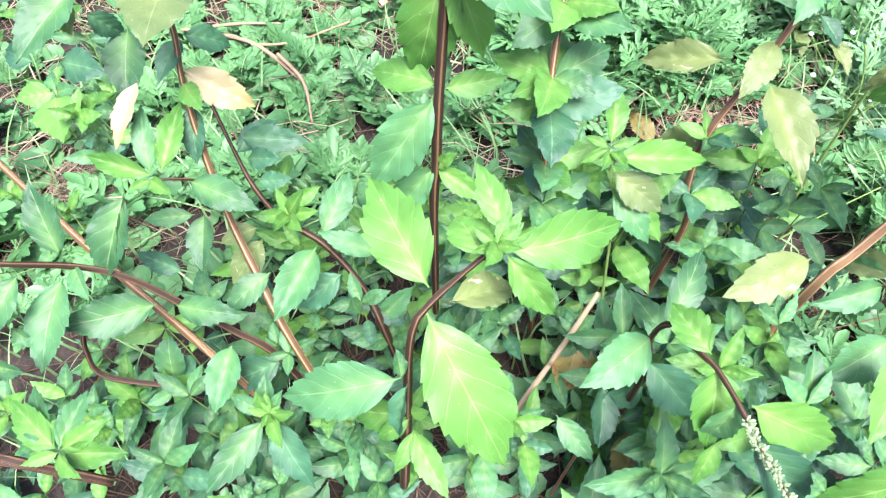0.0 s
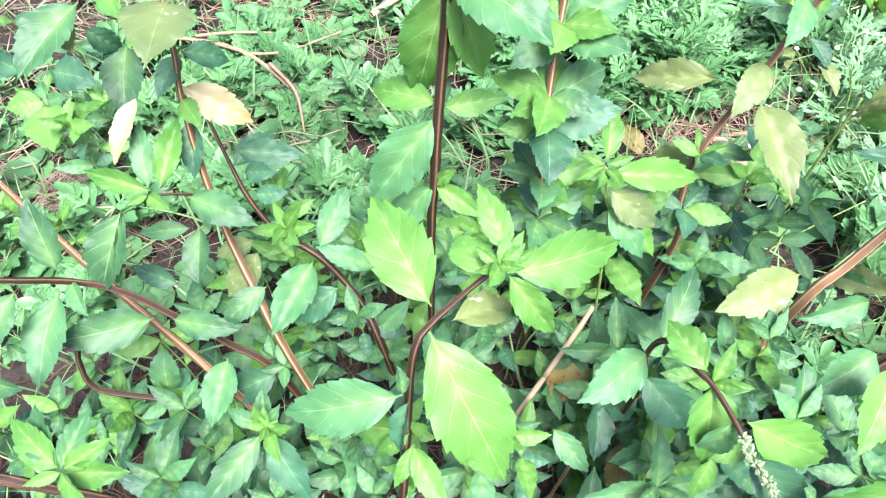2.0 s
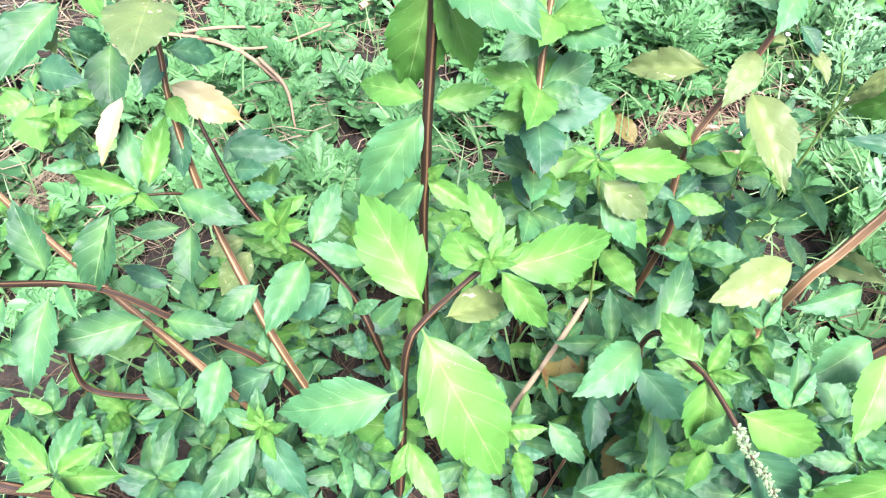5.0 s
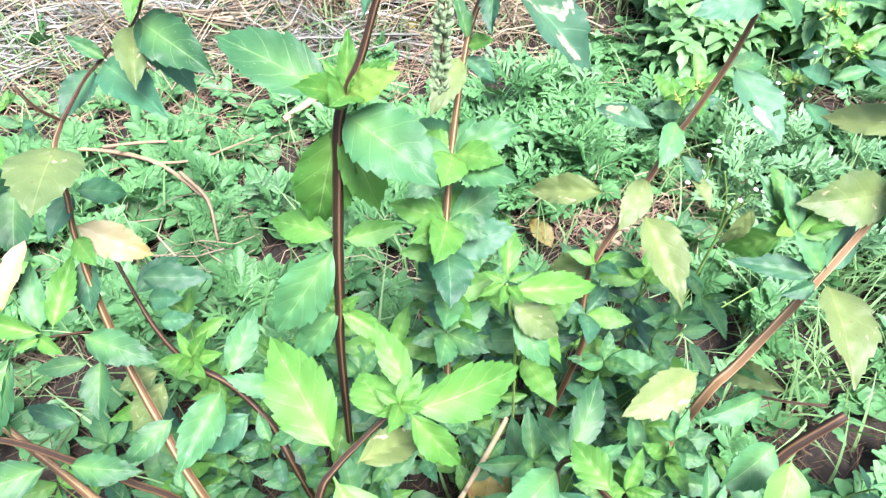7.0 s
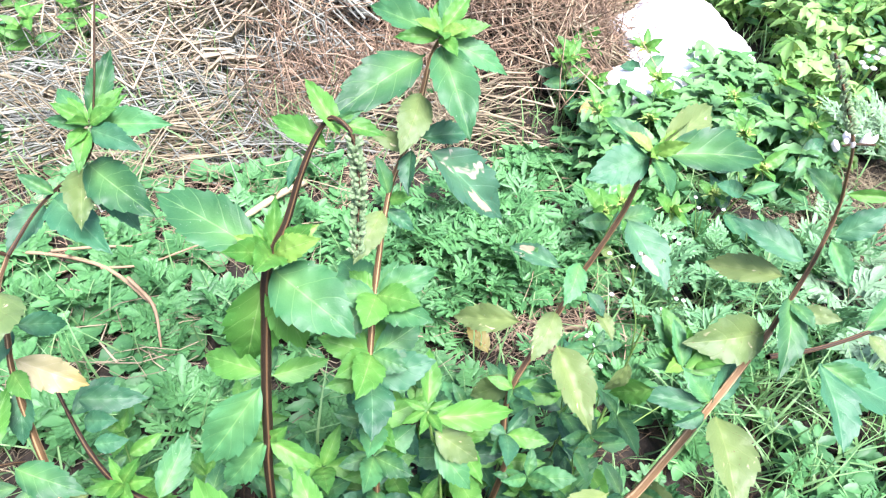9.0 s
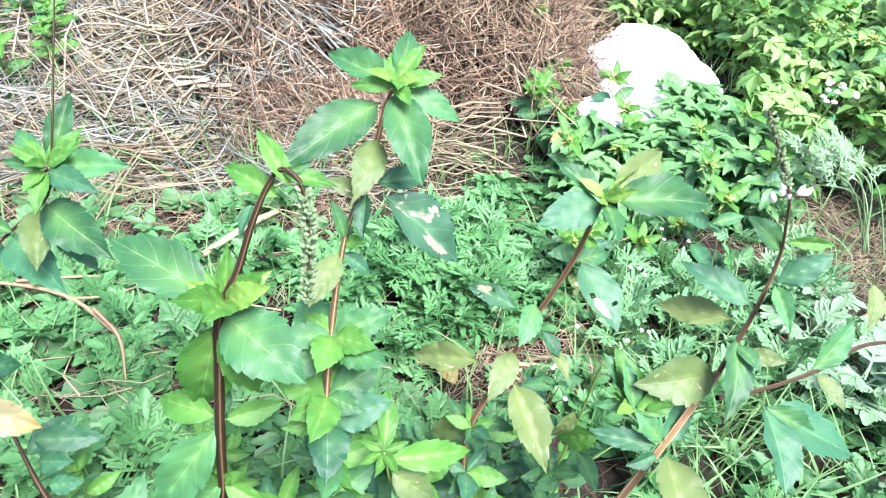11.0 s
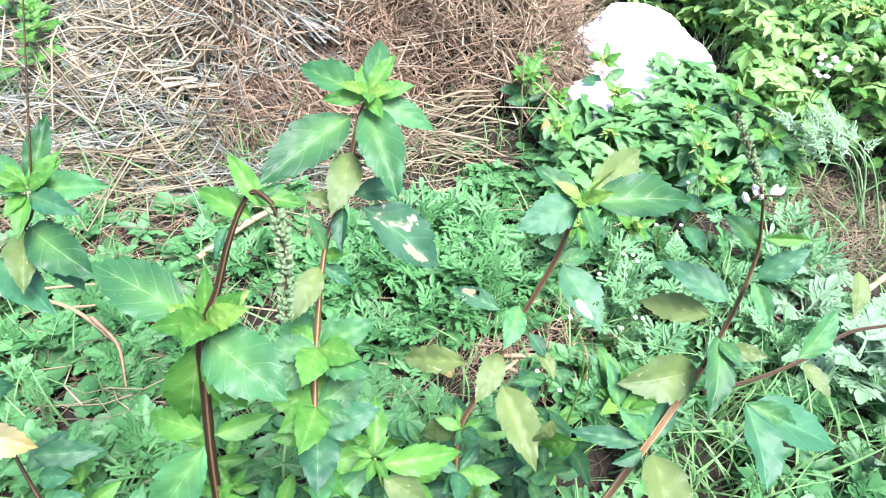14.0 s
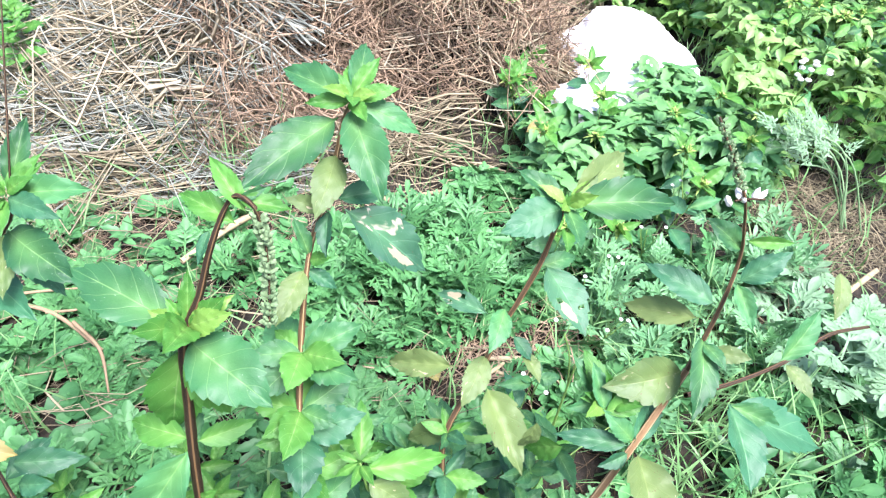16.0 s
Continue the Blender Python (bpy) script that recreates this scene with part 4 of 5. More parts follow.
plant = thing("tall_herb", (0.15, 0.5, 0), "tall thin-stemmed herb with leafy crown and insect-bitten leaves", "herb", "tall toothed herbs")
stalk(plant, [(0.15, 0.5, 0, 0.0075), (0.143, 0.522, 0.474, 0.0075), (0.143, 0.537, 0.562, 0.0063), (0.152, 0.571, 0.621, 0.0063), (0.164, 0.605, 0.675, 0.0063), (0.176, 0.63, 0.726, 0.005), (0.192, 0.661, 0.77, 0.005), (0.22, 0.688, 0.821, 0.005), (0.238, 0.712, 0.866, 0.005), (0.249, 0.729, 0.894, 0.0037), (0.261, 0.733, 0.917, 0.0037)], TANBARK)
leaf(plant, (0.261, 0.732, 0.915), (0.193, 0.813, 0.918), .42, 0, "g")
leaf(plant, (0.263, 0.734, 0.918), (0.294, 0.809, 0.945), .42, 0, "g")
leaf(plant, (0.262, 0.731, 0.915), (0.335, 0.707, 0.877), .4, 0, "g")
leaf(plant, (0.259, 0.728, 0.91), (0.27, 0.622, 0.851), .46, 0, "g")
leaf(plant, (0.258, 0.728, 0.917), (0.207, 0.736, 0.917), .42, 0, "y")
leaf(plant, (0.262, 0.729, 0.92), (0.313, 0.718, 0.933), .42, 0, "y")
leaf(plant, (0.259, 0.727, 0.918), (0.248, 0.745, 0.946), .42, 0, "y")
leaf(plant, (0.259, 0.727, 0.918), (0.268, 0.686, 0.915), .5, 0, "y")
whorl(plant, (0.26, 0.731, 0.921), .045, 5, "yyl", .5, .5)
leaf(plant, (0.243, 0.732, 0.895), (0.122, 0.658, 0.868), .42, 0, "g")
leaf(plant, (0.236, 0.67, 0.808), (0.329, 0.64, 0.712), .52, 0, "c", "dull green leaf with pale insect-bitten patches")
leaf(plant, (0.235, 0.708, 0.861), (0.198, 0.637, 0.828), .5, 0, "o")
leaf(plant, (0.228, 0.677, 0.82), (0.295, 0.69, 0.811), .48, 0, "t")
leaf(plant, (0.217, 0.671, 0.81), (0.204, 0.62, 0.783), .42, 30, "t")
leaf(plant, (0.217, 0.671, 0.81), (0.169, 0.678, 0.831), .45, 0, "o")
leaf(plant, (0.179, 0.646, 0.743), (0.136, 0.589, 0.715), .48, 0, "o")
leaf(plant, (0.182, 0.645, 0.744), (0.214, 0.627, 0.721), .5, 0, "t")
leaf(plant, (0.186, 0.648, 0.755), (0.211, 0.632, 0.769), .6, 0, "y")
leaf(plant, (0.187, 0.652, 0.759), (0.175, 0.676, 0.802), .4, 20, "g")
whorl(plant, (0.161, 0.589, 0.657), 0.07, 6, "gyg", .3, 0, .6)
whorl(plant, (0.159, 0.585, 0.652), 0.078, 4, "gg", -.1, .6, .6)
whorl(plant, (0.148, 0.55, 0.592), 0.07, 6, "gyg", .2, .3, .6)
whorl(plant, (0.144, 0.537, 0.563), 0.074, 5, "gyt", .0, 1.1, .6)
whorl(plant, (0.143, 0.522, 0.481), 0.074, 6, "gyg", .2, 0, .6)
whorl(plant, (0.141, 0.503, 0.425), 0.07, 5, "gt", .1, .5, .6)

plant = thing("tall_herb", (0.31, 0.5, 0), "leaning herb with olive spotted leaves and green crown", "herb", "tall toothed herbs")
stalk(plant, [(0.31, 0.5, 0, 0.0096), (0.345, 0.505, 0.329, 0.0084), (0.335, 0.52, 0.409, 0.0084), (0.343, 0.536, 0.488, 0.0072), (0.393, 0.568, 0.558, 0.0072), (0.433, 0.588, 0.643, 0.006), (0.446, 0.591, 0.672, 0.006), (0.473, 0.6, 0.733, 0.006), (0.484, 0.603, 0.784, 0.0048), (0.497, 0.611, 0.81, 0.0036)], BARK)
leaf(plant, (0.497, 0.613, 0.813), (0.451, 0.665, 0.836), .42, 0, "g")
leaf(plant, (0.495, 0.611, 0.811), (0.411, 0.602, 0.796), .62, 0, "t")
leaf(plant, (0.499, 0.611, 0.811), (0.485, 0.542, 0.81), .42, 0, "g")
leaf(plant, (0.501, 0.612, 0.814), (0.649, 0.603, 0.794), .42, 0, "g")
leaf(plant, (0.504, 0.613, 0.815), (0.608, 0.679, 0.829), .4, 0, "o")
leaf(plant, (0.495, 0.61, 0.816), (0.51, 0.605, 0.838), .6, 0, "y")
whorl(plant, (0.498, 0.611, 0.816), .04, 4, "yl", .6, .8)
leaf(plant, (0.497, 0.612, 0.819), (0.548, 0.636, 0.838), .3, 30, "o")
leaf(plant, (0.48, 0.598, 0.727), (0.501, 0.506, 0.691), .58, 0, "c", "green leaf with a large yellowed patch")
leaf(plant, (0.471, 0.599, 0.725), (0.53, 0.611, 0.72), .45, 0, "g")
leaf(plant, (0.413, 0.607, 0.641), (0.36, 0.666, 0.633), .4, 0, "c")
leaf(plant, (0.434, 0.6, 0.655), (0.393, 0.545, 0.638), .5, 0, "g")
leaf(plant, (0.442, 0.577, 0.62), (0.458, 0.546, 0.6), .6, 0, "t")
leaf(plant, (0.368, 0.597, 0.55), (0.288, 0.662, 0.503), .4, 0, "o")
leaf(plant, (0.406, 0.579, 0.588), (0.356, 0.524, 0.559), .5, 0, "o")
leaf(plant, (0.401, 0.552, 0.551), (0.418, 0.439, 0.501), .48, 0, "o", "olive leaf with pale spots and small holes")
leaf(plant, (0.351, 0.545, 0.492), (0.295, 0.565, 0.435), .5, 0, "o")
leaf(plant, (0.453, 0.562, 0.6), (0.462, 0.517, 0.587), .5, 0, "o")
leaf(plant, (0.351, 0.54, 0.494), (0.402, 0.513, 0.491), .4, 0, "g")
whorl(plant, (0.342, 0.53, 0.488), .05, 5, "gty", .3, 0)
whorl(plant, (0.336, 0.509, 0.407), .06, 6, "gty", .2, .4)

plant = thing("tall_herb", (0.37, 0.33, 0), "leaning tan-stemmed herb with small white florets at its tip", "herb", "tall toothed herbs")
stalk(plant, [(0.37, 0.32, 0, 0.0117), (0.442, 0.363, 0.381, 0.0104), (0.475, 0.374, 0.461, 0.0091), (0.545, 0.404, 0.58, 0.0078), (0.622, 0.447, 0.655, 0.0078)], STRAWBARK)
stalk(plant, [(0.622, 0.447, 0.655, 0.0056), (0.651, 0.469, 0.738, 0.0047), (0.664, 0.487, 0.805, 0.0037), (0.644, 0.485, 0.862, 0.0028), (0.621, 0.482, 0.91, 0.0028), (0.598, 0.498, 0.955, 0.0019), (0.581, 0.511, 0.985, 0.0009)], BARK, "upper_stem")
stalk(plant, [(0.616, 0.426, 0.632, 0.006), (0.71, 0.441, 0.606, 0.005), (0.809, 0.458, 0.597, 0.005), (0.906, 0.484, 0.596, 0.005), (1, 0.493, 0.577, 0.004)], DARKBARK)
spike(plant, [(0.612, 0.483, 0.923, 0.002), (0.598, 0.498, 0.955, 0.002), (0.581, 0.515, 0.989, 0.002)], 110, FLORET, .0025)
spike(plant, [(0.61, 0.481, 0.906, 0.002), (0.622, 0.479, 0.908, 0.002), (0.638, 0.471, 0.911, 0.002)], 7, PETAL, .005)
leaf(plant, (0.661, 0.487, 0.818), (0.618, 0.514, 0.854), .5, 0, "g")
leaf(plant, (0.664, 0.49, 0.83), (0.71, 0.468, 0.837), .32, 20, "y")
leaf(plant, (0.665, 0.475, 0.778), (0.719, 0.47, 0.82), .5, 0, "t")
leaf(plant, (0.647, 0.474, 0.743), (0.587, 0.545, 0.759), .42, 0, "t")
leaf(plant, (0.663, 0.474, 0.777), (0.656, 0.42, 0.756), .42, 20, "g")
leaf(plant, (0.634, 0.476, 0.719), (0.578, 0.546, 0.684), .42, 0, "o")
leaf(plant, (0.617, 0.447, 0.654), (0.508, 0.451, 0.652), .6, 0, "o")
leaf(plant, (0.522, 0.456, 0.61), (0.495, 0.508, 0.647), .42, 0, "g")
leaf(plant, (0.521, 0.45, 0.612), (0.575, 0.432, 0.64), .45, 20, "y")
leaf(plant, (0.52, 0.453, 0.614), (0.471, 0.461, 0.607), .4, 0, "g")
leaf(plant, (0.522, 0.455, 0.617), (0.515, 0.465, 0.668), .35, 0, "y")
leaf(plant, (0.52, 0.453, 0.614), (0.488, 0.459, 0.639), .4, 0, "y")
whorl(plant, (0.522, 0.455, 0.616), .055, 5, "yyl", .5, .2)
leaf(plant, (0.639, 0.465, 0.7), (0.585, 0.379, 0.66), .42, 0, "g")
leaf(plant, (0.509, 0.435, 0.62), (0.573, 0.443, 0.64), .55, 0, "y")
leaf(plant, (0.942, 0.545, 0.66), (0.911, 0.492, 0.62), .5, 0, "o")
leaf(plant, (0.511, 0.438, 0.62), (0.508, 0.484, 0.66), .45, 0, "g")
leaf(plant, (0.639, 0.446, 0.69), (0.677, 0.416, 0.7), .5, 0, "o")
leaf(plant, (0.634, 0.455, 0.697), (0.638, 0.41, 0.697), .5, 0, "g")
leaf(plant, (0.538, 0.405, 0.579), (0.456, 0.448, 0.574), .32, 0, "t")
leaf(plant, (0.545, 0.407, 0.583), (0.508, 0.438, 0.624), .45, 0, "g")
leaf(plant, (0.534, 0.397, 0.576), (0.49, 0.392, 0.572), .5, 0, "t")
leaf(plant, (0.545, 0.394, 0.577), (0.515, 0.279, 0.56), .58, 0, "o")
leaf(plant, (0.544, 0.404, 0.587), (0.599, 0.454, 0.611), .5, 0, "t")
leaf(plant, (0.62, 0.373, 0.689), (0.595, 0.281, 0.662), .55, 0, "t")
leaf(plant, (0.62, 0.373, 0.689), (0.682, 0.343, 0.657), .45, 0, "g")
leaf(plant, (0.618, 0.368, 0.684), (0.731, 0.318, 0.633), .5, -30, "t")
leaf(plant, (0.802, 0.46, 0.596), (0.87, 0.493, 0.651), .5, 0, "g")
leaf(plant, (0.809, 0.456, 0.594), (0.824, 0.404, 0.576), .5, 0, "o")
stalk(plant, [(0.545, 0.404, 0.58, 0.003), (0.53, 0.431, 0.595, 0.003), (0.522, 0.456, 0.61, 0.002)], GREENSTALK)

plant = thing("tall_herb", (-0.15, 0.32, 0), "leaning tan-stemmed herb with a cream withered leaf", "herb", "tall toothed herbs")
stalk(plant, [(-0.13, 0.3, 0, 0.0099), (-0.213, 0.421, 0.26, 0.0088), (-0.251, 0.499, 0.333, 0.0088), (-0.275, 0.554, 0.391, 0.0077), (-0.282, 0.585, 0.458, 0.0077), (-0.283, 0.608, 0.52, 0.0066), (-0.28, 0.627, 0.574, 0.0055), (-0.274, 0.644, 0.614, 0.0055), (-0.271, 0.663, 0.662, 0.0055), (-0.294, 0.768, 0.626, 0.0044)], TANBARK)
stalk(plant, [(-0.294, 0.768, 0.626, 0.005), (-0.27, 0.83, 0.641, 0.004), (-0.253, 0.883, 0.638, 0.004), (-0.181, 0.849, 0.715, 0.003), (-0.152, 0.849, 0.797, 0.002), (-0.137, 0.876, 0.859, 0.002), (-0.103, 1.019, 1.044, 0.001)], DARKBARK)
stalk(plant, [(-0.294, 0.768, 0.626, 0.004), (-0.312, 0.761, 0.656, 0.004), (-0.322, 0.765, 0.683, 0.003)], DARKBARK)
leaf(plant, (-0.277, 0.631, 0.582), (-0.206, 0.617, 0.527), .52, 0, "p", "cream yellow withered leaf curled at the edge")
leaf(plant, (-0.256, 0.644, 0.685), (-0.258, 0.54, 0.69), .75, 0, "o")
leaf(plant, (-0.341, 0.632, 0.7), (-0.397, 0.555, 0.673), .52, 0, "g")
leaf(plant, (-0.317, 0.654, 0.702), (-0.293, 0.604, 0.695), .5, 0, "y")
leaf(plant, (-0.368, 0.634, 0.689), (-0.349, 0.589, 0.672), .6, 0, "o")
leaf(plant, (-0.346, 0.696, 0.598), (-0.356, 0.621, 0.55), .6, 0, "g")
leaf(plant, (-0.275, 0.663, 0.602), (-0.302, 0.611, 0.581), .5, 0, "t")
leaf(plant, (-0.274, 0.666, 0.604), (-0.234, 0.7, 0.556), .5, 0, "t")
leaf(plant, (-0.33, 0.625, 0.577), (-0.357, 0.553, 0.542), .4, 30, "p", "pale withered hanging leaf")
leaf(plant, (-0.279, 0.621, 0.57), (-0.253, 0.58, 0.562), .6, 0, "y")
leaf(plant, (-0.283, 0.625, 0.531), (-0.291, 0.578, 0.477), .5, 0, "t")
leaf(plant, (-0.291, 0.54, 0.488), (-0.206, 0.496, 0.474), .46, 0, "g")
leaf(plant, (-0.331, 0.542, 0.501), (-0.409, 0.57, 0.517), .36, 0, "y")
leaf(plant, (-0.333, 0.544, 0.502), (-0.338, 0.615, 0.547), .36, 0, "g")
leaf(plant, (-0.32, 0.545, 0.503), (-0.297, 0.629, 0.533), .38, 0, "y")
leaf(plant, (-0.335, 0.539, 0.498), (-0.302, 0.508, 0.503), .45, 0, "y")
leaf(plant, (-0.335, 0.539, 0.498), (-0.359, 0.524, 0.5), .4, 0, "y")
stalk(plant, [(-0.287, 0.573, 0.438, 0.003), (-0.298, 0.555, 0.474, 0.003), (-0.327, 0.538, 0.498, 0.002)], DARKBARK)
leaf(plant, (-0.283, 0.619, 0.568), (-0.251, 0.624, 0.554), .4, 0, "y")
leaf(plant, (-0.37, 0.671, 0.641), (-0.35, 0.689, 0.594), .6, 0, "t")
leaf(plant, (-0.167, 0.847, 0.762), (-0.064, 0.822, 0.77), .42, 0, "g")
leaf(plant, (-0.167, 0.847, 0.762), (-0.218, 0.856, 0.769), .42, 0, "g")
leaf(plant, (-0.163, 0.849, 0.765), (-0.131, 0.916, 0.828), .36, 0, "g")
leaf(plant, (-0.17, 0.851, 0.764), (-0.207, 0.909, 0.782), .42, 0, "g")
leaf(plant, (-0.164, 0.835, 0.765), (-0.097, 0.782, 0.762), .42, 0, "t")
leaf(plant, (-0.166, 0.836, 0.765), (-0.188, 0.796, 0.761), .42, 0, "y")
leaf(plant, (-0.166, 0.836, 0.765), (-0.175, 0.773, 0.742), .36, 0, "y")
leaf(plant, (-0.162, 0.84, 0.771), (-0.114, 0.862, 0.794), .36, 0, "y")
whorl(plant, (-0.165, 0.842, 0.768), .05, 5, "yyl", .5, .6)
leaf(plant, (-0.182, 0.834, 0.715), (-0.096, 0.739, 0.689), .5, 0, "g")
leaf(plant, (-0.183, 0.832, 0.712), (-0.128, 0.772, 0.64), .45, 0, "t")
leaf(plant, (-0.192, 0.84, 0.702), (-0.189, 0.751, 0.671), .5, 0, "o")
leaf(plant, (-0.249, 0.87, 0.641), (-0.291, 0.883, 0.671), .45, 0, "g")
leaf(plant, (-0.253, 0.867, 0.637), (-0.164, 0.746, 0.631), .42, 0, "t")
leaf(plant, (-0.269, 0.874, 0.625), (-0.309, 0.797, 0.606), .5, 0, "t")

plant = thing("tall_herb", (-0.06, 0.42, 0), "dark-stemmed herb with teal green toothed leaves", "herb", "tall toothed herbs")
stalk(plant, [(-0.06, 0.4, 0, 0.0084), (-0.082, 0.421, 0.287, 0.0084), (-0.11, 0.476, 0.321, 0.007), (-0.152, 0.522, 0.35, 0.007), (-0.189, 0.546, 0.364, 0.007), (-0.225, 0.584, 0.352, 0.0056), (-0.259, 0.634, 0.359, 0.0056), (-0.282, 0.679, 0.387, 0.0042), (-0.308, 0.736, 0.435, 0.0042)], DARKBARK)
leaf(plant, (-0.272, 0.695, 0.397), (-0.173, 0.687, 0.382), .45, 0, "t")
leaf(plant, (-0.263, 0.667, 0.38), (-0.209, 0.648, 0.393), .6, 0, "t")
leaf(plant, (-0.247, 0.631, 0.369), (-0.196, 0.623, 0.377), .6, 0, "t")
leaf(plant, (-0.279, 0.675, 0.385), (-0.222, 0.733, 0.387), .5, 0, "t")
leaf(plant, (-0.194, 0.55, 0.39), (-0.163, 0.559, 0.432), .4, 0, "y")
leaf(plant, (-0.194, 0.55, 0.39), (-0.149, 0.538, 0.407), .45, 0, "y")
leaf(plant, (-0.194, 0.549, 0.389), (-0.236, 0.535, 0.415), .42, 0, "y")
leaf(plant, (-0.194, 0.549, 0.389), (-0.206, 0.509, 0.411), .42, 0, "y")
leaf(plant, (-0.194, 0.549, 0.389), (-0.204, 0.571, 0.427), .36, 0, "y")
leaf(plant, (-0.194, 0.549, 0.389), (-0.169, 0.505, 0.409), .42, 0, "y")
leaf(plant, (-0.151, 0.523, 0.374), (-0.108, 0.604, 0.402), .46, 0, "g")
leaf(plant, (-0.159, 0.504, 0.373), (-0.214, 0.411, 0.349), .5, 0, "g")
leaf(plant, (-0.231, 0.497, 0.332), (-0.298, 0.457, 0.305), .5, 0, "g")
leaf(plant, (-0.133, 0.492, 0.319), (-0.203, 0.469, 0.279), .6, 0, "t")
leaf(plant, (-0.075, 0.484, 0.374), (-0.149, 0.503, 0.408), .4, 0, "g")
leaf(plant, (-0.086, 0.512, 0.368), (-0.068, 0.567, 0.368), .5, 0, "g")
leaf(plant, (-0.087, 0.442, 0.3), (-0.128, 0.478, 0.31), .6, 0, "t")
leaf(plant, (-0.084, 0.431, 0.293), (-0.035, 0.454, 0.332), .5, 0, "g")
leaf(plant, (-0.097, 0.456, 0.309), (-0.05, 0.418, 0.285), .6, 0, "t")
leaf(plant, (-0.252, 0.569, 0.342), (-0.307, 0.554, 0.331), .6, 0, "o")
leaf(plant, (-0.248, 0.561, 0.324), (-0.303, 0.52, 0.274), .6, 0, "o")

plant = thing("tall_herb", (-0.2, 0.36, 0), "sprawling dark herb branch with broad toothed leaves", "herb", "tall toothed herbs")
stalk(plant, [(-0.18, 0.36, 0, 0.0095), (-0.24, 0.419, 0.211, 0.0095), (-0.294, 0.439, 0.282, 0.0081), (-0.347, 0.452, 0.354, 0.0081), (-0.392, 0.462, 0.407, 0.0068), (-0.436, 0.459, 0.445, 0.0068), (-0.478, 0.433, 0.499, 0.0054), (-0.524, 0.418, 0.536, 0.0054)], DARKBARK)
leaf(plant, (-0.446, 0.465, 0.461), (-0.458, 0.522, 0.532), .5, 0, "g")
leaf(plant, (-0.368, 0.526, 0.49), (-0.414, 0.459, 0.411), .5, 0, "g")
leaf(plant, (-0.389, 0.463, 0.413), (-0.368, 0.526, 0.49), .1, 0, "g")
leaf(plant, (-0.451, 0.448, 0.439), (-0.472, 0.344, 0.396), .5, 0, "g")
leaf(plant, (-0.365, 0.443, 0.366), (-0.475, 0.41, 0.39), .5, 0, "g")
leaf(plant, (-0.346, 0.445, 0.355), (-0.256, 0.421, 0.354), .46, 0, "g")
leaf(plant, (-0.297, 0.422, 0.271), (-0.317, 0.333, 0.249), .55, 0, "g")
leaf(plant, (-0.24, 0.419, 0.211), (-0.327, 0.408, 0.178), .6, 0, "t")
leaf(plant, (-0.327, 0.592, 0.355), (-0.332, 0.519, 0.32), .55, 0, "g")
leaf(plant, (-0.34, 0.592, 0.355), (-0.414, 0.592, 0.353), .4, 0, "g")
leaf(plant, (-0.361, 0.52, 0.32), (-0.428, 0.554, 0.329), .45, 0, "t")
leaf(plant, (-0.436, 0.459, 0.445), (-0.409, 0.412, 0.44), .5, 0, "g")
leaf(plant, (-0.473, 0.427, 0.484), (-0.513, 0.361, 0.453), .5, 0, "g")
leaf(plant, (-0.506, 0.393, 0.426), (-0.475, 0.373, 0.414), .5, 0, "g")
whorl(plant, (-0.225, 0.418, 0.234), .05, 4, "gt", .3, 0)

plant = thing("tall_herb", (-0.28, 0.33, 0), "low creeping herb branch with small leaves", "herb", "tall toothed herbs")
stalk(plant, [(-0.28, 0.33, 0, 0.0075), (-0.324, 0.402, 0.128, 0.0075), (-0.429, 0.418, 0.159, 0.0075), (-0.517, 0.431, 0.189, 0.0075), (-0.526, 0.453, 0.238, 0.006), (-0.51, 0.467, 0.283, 0.006)], DARKBARK)
leaf(plant, (-0.411, 0.416, 0.182), (-0.401, 0.465, 0.248), .6, 0, "g")
leaf(plant, (-0.409, 0.383, 0.173), (-0.397, 0.304, 0.158), .55, 0, "g")
leaf(plant, (-0.413, 0.402, 0.173), (-0.449, 0.381, 0.182), .5, 0, "g")
leaf(plant, (-0.412, 0.409, 0.177), (-0.36, 0.407, 0.213), .5, 0, "y")
leaf(plant, (-0.412, 0.409, 0.177), (-0.373, 0.37, 0.201), .5, 0, "y")
leaf(plant, (-0.412, 0.409, 0.177), (-0.413, 0.42, 0.22), .4, 0, "y")

plant = thing("tall_herb", (-0.55, 0.1, 0), "pale young herb top on a thick dark stem", "herb", "tall toothed herbs")
stalk(plant, [(-0.5, 0.05, 0, 0.0112), (-0.483, 0.216, 0.503, 0.0112), (-0.406, 0.203, 0.521, 0.0096), (-0.373, 0.199, 0.495, 0.008), (-0.337, 0.196, 0.446, 0.008)], DARKBARK)
leaf(plant, (-0.351, 0.206, 0.524), (-0.404, 0.257, 0.531), .45, 0, "y")
leaf(plant, (-0.351, 0.206, 0.524), (-0.337, 0.261, 0.523), .42, 0, "g")
leaf(plant, (-0.348, 0.206, 0.524), (-0.301, 0.226, 0.538), .42, 0, "y")
leaf(plant, (-0.348, 0.204, 0.522), (-0.288, 0.199, 0.52), .45, 0, "y")
leaf(plant, (-0.345, 0.201, 0.532), (-0.373, 0.191, 0.537), .45, 0, "y")
leaf(plant, (-0.354, 0.206, 0.524), (-0.393, 0.272, 0.517), .4, 0, "g")
leaf(plant, (-0.345, 0.201, 0.532), (-0.314, 0.174, 0.54), .45, 0, "y")
leaf(plant, (-0.484, 0.329, 0.457), (-0.441, 0.312, 0.471), .5, 0, "g")

